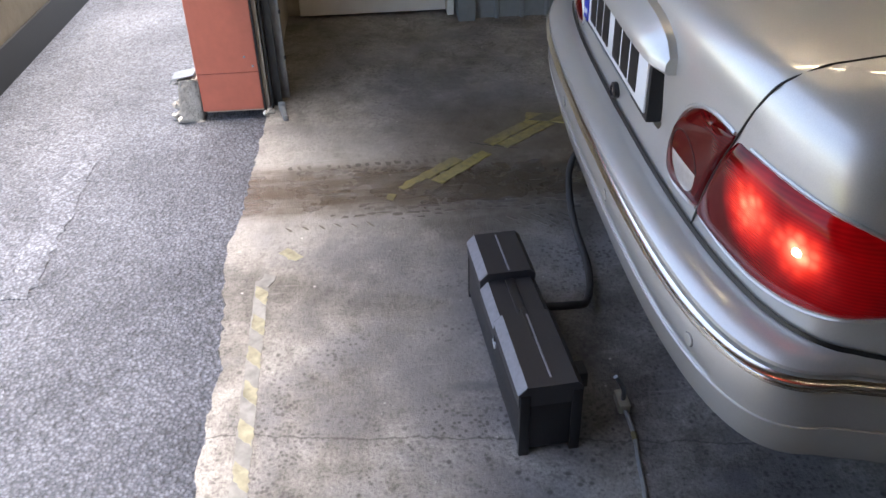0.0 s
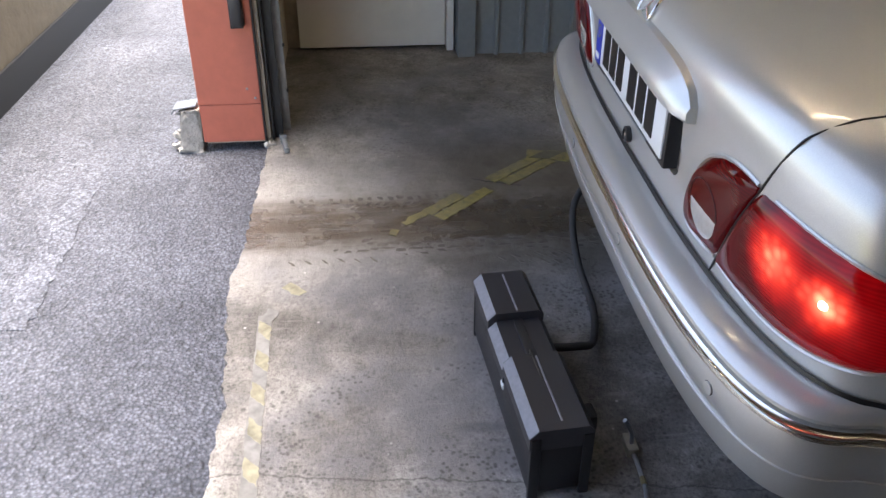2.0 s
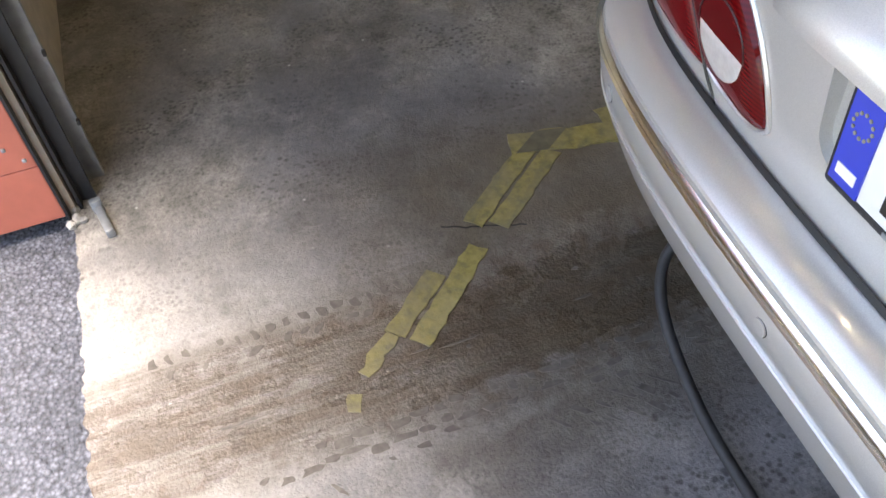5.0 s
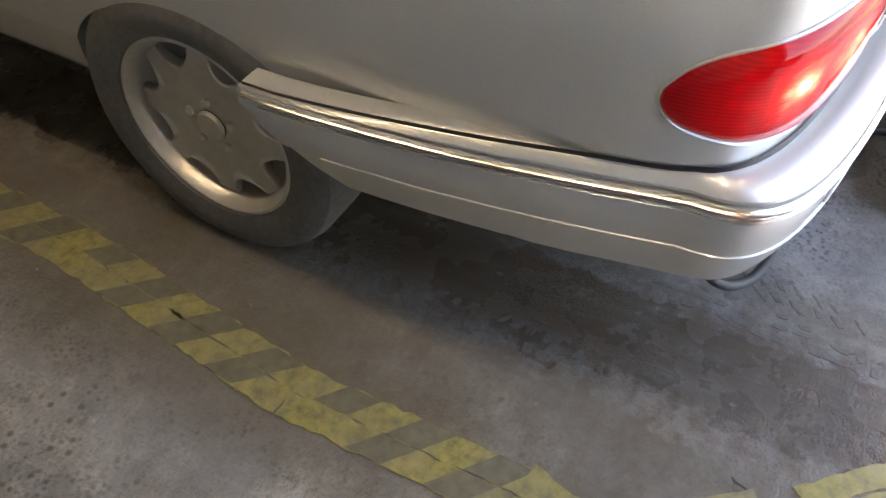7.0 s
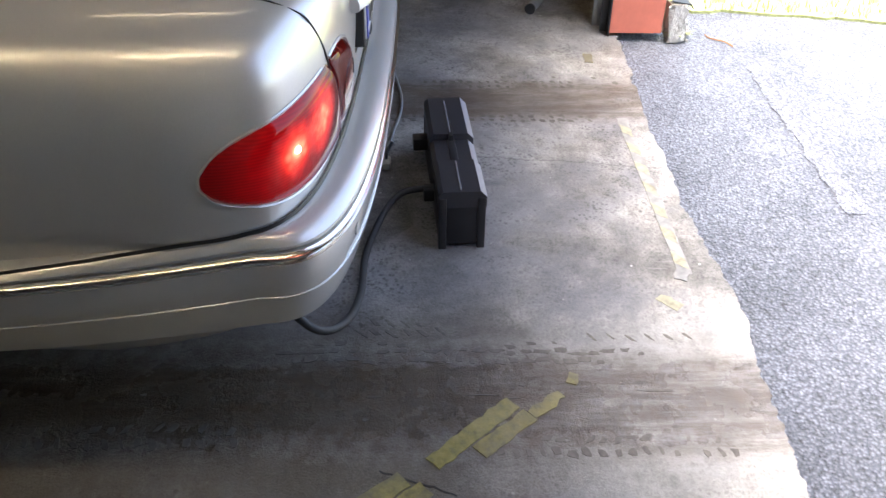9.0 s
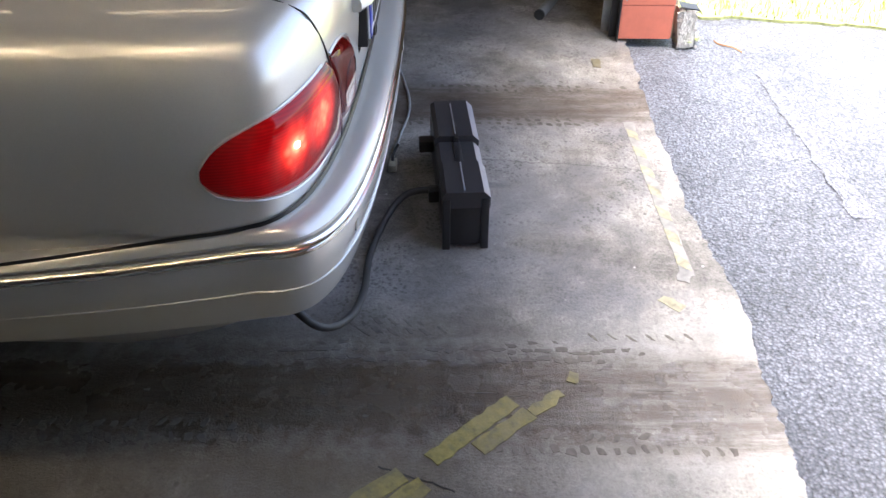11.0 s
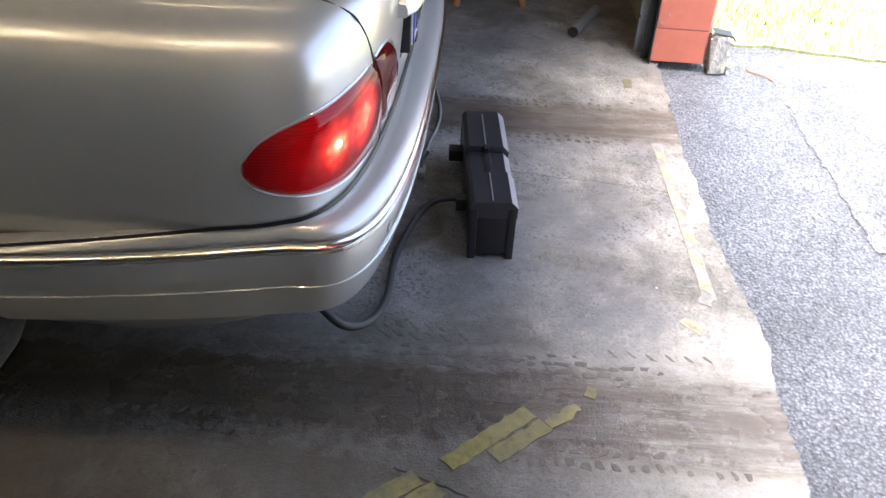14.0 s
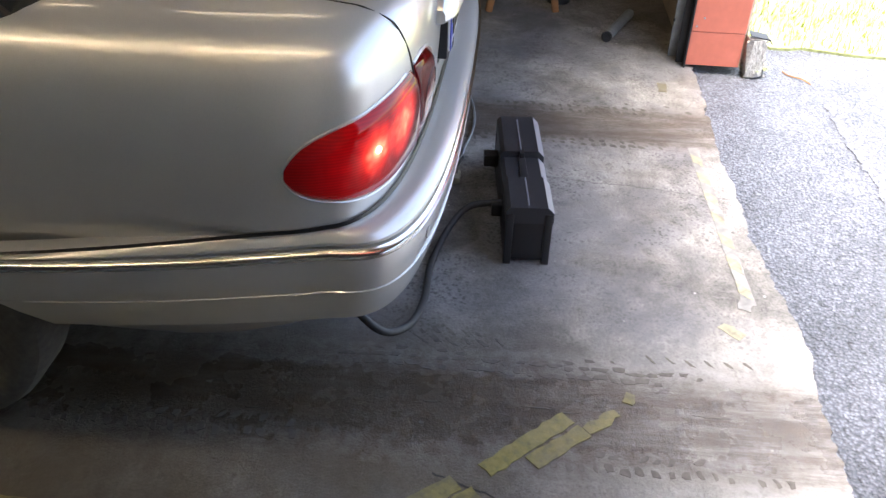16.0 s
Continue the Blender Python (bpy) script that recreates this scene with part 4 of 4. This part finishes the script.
part("marker", sweep([(0.085, 0.0035, 0.007), (0.105, 0.0025, 0.0065)], 0.0062, 8), TAPE, cable, "yellow marker sleeve")

# ---- tapes on the floor ----
def tape(a, b, width, material, label, seed, jag=0.004, z=0.0025):
    t = link("floor_tape", ragged_slab(strip(*a, *b, width), 0.0, z, jag, 0.02, seed), material, smooth=False)
    return tagged(t, label, "tape", "tapes on the floor")


def striped(a, b, width, label, seed, z=0.0025, start=0.035):
    """Yellow tape with slanting dark stripes as pieces of their own."""
    t = tape(a, b, width, TAPE_BASE, label, seed, z=z)
    A, B = Vector(a), Vector(b)
    d = (B - A).normalized()
    n = Vector((-d.y, d.x)) * width * 0.485
    u, k = start, d * width * 0.4
    while u < (B - A).length - 0.095:
        p, q = A + d * u, A + d * (u + 0.07)
        corners = [p - n - k, q - n - k, q + n + k, p + n + k]
        part("stripe", extrude_profile([tuple(c) for c in corners], "z", z - 0.001, z + 0.0005), STRIPE, t, smooth=False)
        u += 0.15
    return t


PRINT = plain("tyre_print", (0.098, 0.090, 0.077), 0.7, vary=0.3, grain=70, relief=0.2, big=6)


def tread_prints():
    """Blocks and broken grooves that tyres have left along the wheel track."""
    r = random.Random(31)
    bm = bmesh.new()

    def mark(cx, cy, w, h, slant, z=0.0009):
        n = r.choice((7, 8, 9))
        ring = []
        for k in range(n):
            a = 2 * math.pi * (k + r.uniform(-0.2, 0.2)) / n
            dx, dy = w * 0.5 * math.copysign(abs(math.cos(a)) ** 0.6, math.cos(a)), h * 0.5 * math.copysign(abs(math.sin(a)) ** 0.6, math.sin(a))
            j = r.uniform(0.55, 1.2)
            ring.append((cx + dx * j, cy + dy * j + slant * dx * j))
        top = [bm.verts.new((x, y, z)) for x, y in ring]
        low = [bm.verts.new((x + (x - cx) * 0.06, y + (y - cy) * 0.06, -0.0004)) for x, y in ring]
        bm.faces.new(top)
        for k in range(n):
            bm.faces.new((low[k], low[(k + 1) % n], top[(k + 1) % n], top[k]))

    def row(cx, y0, y1, step, w, h, slant, keep, wander=0.005):
        y = y0
        while y < y1:
            live = keep * (0.70 + 0.7 * max(0.0, min(1.0, 0.5 + 1.3 * noise.noise((cx * 7, y * 2.6, 1.0)))))
            # prints left out near the sill to stand for daylight washing them out
            live *= min(1.0, max(0.12, (y + 0.72) / 0.2))
            if r.random() < live:
                mark(cx + r.uniform(-wander, wander), y, w * r.uniform(0.7, 1.15), h * r.uniform(0.4, 1.3), slant + r.uniform(-0.15, 0.15))
            y += step * r.uniform(0.9, 1.1)

    row(-0.832, -0.70, -0.18, 0.031, 0.026, 0.018, 0.25, 0.95)
    row(-0.797, -0.70, -0.20, 0.031, 0.020, 0.021, -0.5, 0.85)
    row(-0.812, 0.30, 0.98, 0.034, 0.030, 0.017, 0.3, 0.8)
    row(-0.770, 0.34, 0.95, 0.034, 0.026, 0.018, -0.4, 0.65)
    row(-0.556, -0.72, 0.30, 0.034, 0.019, 0.034, 0.2, 0.9, 0.007)
    row(-0.526, -0.70, 0.32, 0.038, 0.015, 0.036, -0.2, 0.9, 0.007)
    row(-0.500, -0.60, 0.30, 0.050, 0.014, 0.030, 0.3, 0.6, 0.008)
    row(-0.474, -0.68, -0.40, 0.045, 0.026, 0.013, 0.8, 0.8)
    row(-0.458, -0.12, 0.16, 0.040, 0.034, 0.014, 0.9, 0.9)
    row(-0.425, -0.02, 0.16, 0.036, 0.028, 0.012, 0.7, 0.8)
    for cx in (0.642, 0.672, 0.905, 0.945):
        row(cx, -0.74, 0.1, 0.034, 0.022, 0.020, 0.3, 0.7)
    row(0.985, -0.72, -0.2, 0.050, 0.018, 0.014, 0.5, 0.4)
    row(-0.690, -0.72, 0.5, 0.08, 0.006, 0.07, 0.0, 0.35, 0.05)
    row(-0.690, -0.40, 0.6, 0.05, 0.010, 0.016, 0.2, 0.4, 0.06)
    return bm


tagged(link("tyre_prints", tread_prints(), PRINT, smooth=False), "dark tyre tread prints pressed on the concrete floor", "tyre print", kind="stuff")


def crack(points, width, seed):
    r = random.Random(seed)
    left, right = [], []
    for (ax, ay), (bx, by) in zip(points, points[1:]):
        n = max(2, round(math.hypot(bx - ax, by - ay) / 0.012))
        for k in range(n):
            x, y = ax + (bx - ax) * k / n + r.uniform(-0.002, 0.002), ay + (by - ay) * k / n
            left.append((x - width * r.uniform(0.3, 0.6), y))
            right.append((x + width * r.uniform(0.3, 0.6), y))
    t = link("floor_crack", extrude_profile(left + right[::-1], "z", 0.0, 0.0008), INK, smooth=False)
    return tagged(t, "thin dark crack in the concrete floor", kind="structure")


crack([(-0.945, -0.105), (-0.925, -0.06), (-0.905, 0.0), (-0.880, 0.065)], 0.0045, 3)

Y_LABEL = "worn yellow adhesive tape strip stuck to the concrete"
tape((-0.866, -0.056), (-0.692, -0.236), 0.041, TAPE, Y_LABEL, 1, 0.003)
tape((-0.836, -0.156), (-0.728, -0.272), 0.041, TAPE, Y_LABEL, 2, 0.003)
tape((-0.728, -0.276), (-0.668, -0.348), 0.026, TAPE, "torn narrow remnant of yellow tape", 3, 0.009)
tape((-0.632, -0.372), (-0.602, -0.385), 0.026, TAPE, "torn scrap of yellow tape", 4, 0.008)
tape((-1.095, 0.150), (-0.928, -0.045), 0.043, TAPE, Y_LABEL, 5, 0.003)
tape((-1.062, 0.190), (-0.905, 0.003), 0.043, TAPE, Y_LABEL, 6, 0.003)
H_LABEL = "yellow and black striped hazard tape along the bay"
striped((-1.115, 0.115), (-1.055, 0.36), 0.065, H_LABEL, 7, z=0.004)
striped((-1.060, 0.33), (-1.075, 0.80), 0.055, H_LABEL, 8)
striped((-1.118, 0.33), (-1.130, 0.80), 0.055, H_LABEL, 9, start=0.082)
striped((-1.075, 0.80), (-1.005, 1.40), 0.055, H_LABEL, 10)
striped((-1.130, 0.80), (-1.060, 1.40), 0.055, H_LABEL, 11, start=0.082)
striped((-1.005, 1.40), (-0.98, 2.6), 0.055, H_LABEL, 12)
striped((-1.060, 1.40), (-1.035, 2.6), 0.055, H_LABEL, 13, start=0.082)
edge_tape = tape((0.66, -0.716), (-0.225, -0.735), 0.036, TAPE_WORN, "worn grey-yellow striped tape along the floor edge", 14, 0.002, 0.0015)
for k in range(7):
    x0 = -0.19 + 0.122 * k
    corners = [(x0 - 0.018, -0.7495 + 0.0215 * (x0 + 0.2)), (x0 + 0.036, -0.7495 + 0.0215 * (x0 + 0.25)), (x0 + 0.07, -0.7165 + 0.0215 * (x0 + 0.25)), (x0 + 0.016, -0.7165 + 0.0215 * (x0 + 0.2))]
    part("stripe", ragged_slab(corners, 0.0012, 0.0021, 0.003, 0.012, 40 + k), TAPE_FADED, edge_tape, smooth=False)
tape((-0.365, -0.690), (-0.318, -0.640), 0.030, TAPE_FADED, "torn scrap of faded yellow tape", 17, 0.009, 0.0015)
tape((-0.20, -0.735), (-0.25, -0.715), 0.034, TAPE_WORN, "curled end of worn yellow tape", 15)
tape((1.20, -0.672), (1.12, -0.668), 0.035, TAPE_STRIPED, "short scrap of striped tape", 16)


# ---- lamps on the ceiling ----
def tube_lamp(x, y, watts):
    t = thing("ceiling_light", x, y, 2.9, "long white fluorescent ceiling light", "ceiling light", "ceiling lights")
    part("housing", block(-0.05, 0.05, -0.65, 0.65, 0.02, 0.09, 0.01), WHITE, t)
    part("tube", lathe([(-0.62, 0.001), (-0.62, 0.014), (0.62, 0.014), (0.62, 0.001)], 0, 16), glowing("tube_glow", (1.0, 0.86, 0.62), watts), t).matrix_local = pose(0, 0, 0.0, 0, 0, 90)


for x, y in ((-1.2, 0.3), (-1.2, 1.85), (1.4, 0.9), (1.4, 2.6)):
    tube_lamp(x, y, WEST_TUBES if x < 0 else EAST_TUBES)


# ---- things about the doorway and the bay ----
lock_box = thing("key_switch", -1.288, -0.865, 0.44, "small black switch box fixed to the orange jamb", "switch box")
part("case", block(0.0, 0.045, -0.022, 0.022, 0.0, 0.105, 0.004), BLACK, lock_box)
part("cover", block(0.040, 0.049, -0.018, 0.018, 0.006, 0.099, 0.003), BOX_TOP, lock_box)


def rubble(name, x, y, sx, label, seed, flap):
    r = random.Random(seed)
    t = thing(name, x, y, -0.025, label, "rubble")
    bm = block(-0.055, 0.03, -0.07, 0.005, 0.0, 0.16, 0.01)
    for v in bm.verts:
        v.co += Vector((r.uniform(-0.012, 0.012), r.uniform(-0.012, 0.012), r.uniform(-0.01, 0.012)))
    part("footing", bm, RUBBLE, t, smooth=False)
    for _ in range(26):
        a = r.uniform(0.005, 0.017)
        px, py = r.uniform(-0.05, 0.045) * sx, r.uniform(-0.10, 0.0)
        bm = bmesh.new()
        bmesh.ops.create_icosphere(bm, subdivisions=1, radius=a, matrix=Matrix.Translation((px, py, a * 0.55 + (0.05 * r.random() if px * sx < 0.02 else 0))))
        for v in bm.verts:
            v.co += Vector((r.uniform(-a, a), r.uniform(-a, a), r.uniform(-a, a) * 0.5)) * 0.35
        part("stone", bm, RUBBLE, t, smooth=False)
    bm = extrude_profile([(-0.075, 0.165), (0.0, 0.178), (0.0, 0.181), (-0.078, 0.169), (-0.09, 0.150), (-0.087, 0.148)], "x", -0.05, 0.02)
    part("flap", bm, flap, t, "bent metal flashing", smooth=False)


rubble("crumbled_footing", -1.30, -1.05, 1, "crumbled concrete footing with bent flashing at the jamb", 5, STEEL)
rubble("crumbled_footing", 1.42, -1.03, -1, "crumbled concrete footing with bent flashing at the jamb", 6, DARK_STEEL)
br = thing("rail_bracket", -1.235, -0.745, 0, "small bent steel bracket lying by the rail", "bracket", rz=12)
part("plate", block(-0.045, 0.045, -0.009, 0.009, 0.0, 0.022, 0.004), STEEL, br)
part("tab", block(-0.055, -0.04, -0.012, 0.012, 0.0, 0.035, 0.003), STEEL, br)
st = thing("threshold_stone", -1.285, -0.80, 0.0, "broken orange-tinted stone bits by the jamb", "stone")
for k in range(5):
    r = random.Random(k)
    bm = bmesh.new()
    bmesh.ops.create_icosphere(bm, subdivisions=1, radius=0.009 + 0.004 * r.random(), matrix=Matrix.Translation((r.uniform(-0.02, 0.03), r.uniform(-0.015, 0.02), 0.006)))
    part("stone", bm, RUBBLE, st, smooth=False)

pipe = thing("steel_pipe", 1.62, -0.48, 0, "short grey steel pipe lying slantwise", "pipe")
part("tube", sweep([(0.0, 0.0, 0.024), (0.15, -0.06, 0.024), (0.30, -0.125, 0.03)], 0.022, 16), STEEL, pipe)
part("cap", sweep([(-0.004, 0.002, 0.024), (0.006, -0.002, 0.024)], 0.0235, 16), DARK_STEEL, pipe)


def trestle(x, y, rz):
    t = thing("wooden_trestle", x, y, 0, "brown wooden trestle standing in the dark of the bay", "trestle", rz=rz)
    for sx in (-1, 1):
        for sy in (-1, 1):
            bm = block(-0.02, 0.02, -0.015, 0.015, 0.0, 0.62, 0.003)
            part("leg", bm, WOOD, t).matrix_local = pose(sx * 0.40, sy * 0.16, 0, sy * 10, 0, 0)
        part("brace", block(-0.012, 0.012, -0.12, 0.12, 0.25, 0.29, 0.002), WOOD, t).location = (sx * 0.40, 0, 0)
    part("beam", block(-0.5, 0.5, -0.04, 0.04, 0.60, 0.66, 0.004), WOOD, t)


trestle(2.35, -0.05, 8)
can = thing("metal_can", 2.12, -0.28, 0, "dark metal can with a pale lid on the floor", "can")
part("drum", lathe([(0.0, 0.001), (0.0, 0.055), (0.004, 0.058), (0.14, 0.058), (0.145, 0.055), (0.145, 0.001)], 0, 24), DARK_STEEL, can).matrix_local = pose(0, 0, 0, 0, -90, 0)
part("lid", lathe([(0.146, 0.001), (0.146, 0.05), (0.152, 0.048), (0.152, 0.001)], 0, 24), STEEL, can).matrix_local = pose(0, 0, 0, 0, -90, 0)


# a narrow ragged strip of paler asphalt
def pale_line(x0, x1, y, w, seed):
    t = link("pale_line", ragged_slab([(x0, y - w / 2), (x1, y - w / 2), (x1, y + w / 2), (x0, y + w / 2)], -0.03, -0.0215, 0.012, 0.03, seed), PALE_ASPHALT, smooth=False)
    return tagged(t, "pale ragged line on the asphalt", kind="structure")


pale_line(-1.02, -0.25, -1.40, 0.085, 21)
pale_line(0.10, 1.15, -1.335, 0.07, 22)


def weed(x, y, seed):
    r = random.Random(seed)
    t = thing("weed", x, y, -0.025, "small green weed growing at the foot of the jamb", "plant")
    for _ in range(16):
        a, h = r.uniform(0, 6.3), r.uniform(0.03, 0.075)
        d = Vector((math.cos(a), math.sin(a), 0))
        w = Vector((-d.y, d.x, 0)) * 0.006
        o = d * 0.01
        bm = bmesh.new()
        v = [bm.verts.new(p) for p in (o - w * 0.3, o + w * 0.3, o + d * h * 0.5 + w + Vector((0, 0, h * 0.6)), o + d * h * 0.5 - w + Vector((0, 0, h * 0.6)), o + d * h + Vector((0, 0, h * 0.7)))]
        bm.faces.new((v[0], v[1], v[2], v[3]))
        bm.faces.new((v[3], v[2], v[4]))
        part("leaf", bm, GRASS, t, smooth=False)


weed(1.40, -1.075, 3)
twig = [(0.0, 0.0, 0.004), (0.05, -0.01, 0.006), (0.11, 0.004, 0.005), (0.15, -0.012, 0.004)]
tw = tagged(link("twig", sweep(twig, 0.003, 6), WOOD), "thin dry twig lying on the asphalt", "twig")
tw.matrix_world = pose(1.33, -1.30, -0.024, 0, 0, 40)

# the car stands a little askew in the bay
car.matrix_world = Matrix.Translation((CAR_X, 0.1, 0.0)) @ pose(0, 0, 0, 0, CAR_ROLL, CAR_YAW) @ Matrix.Translation((0, -0.1, 0))
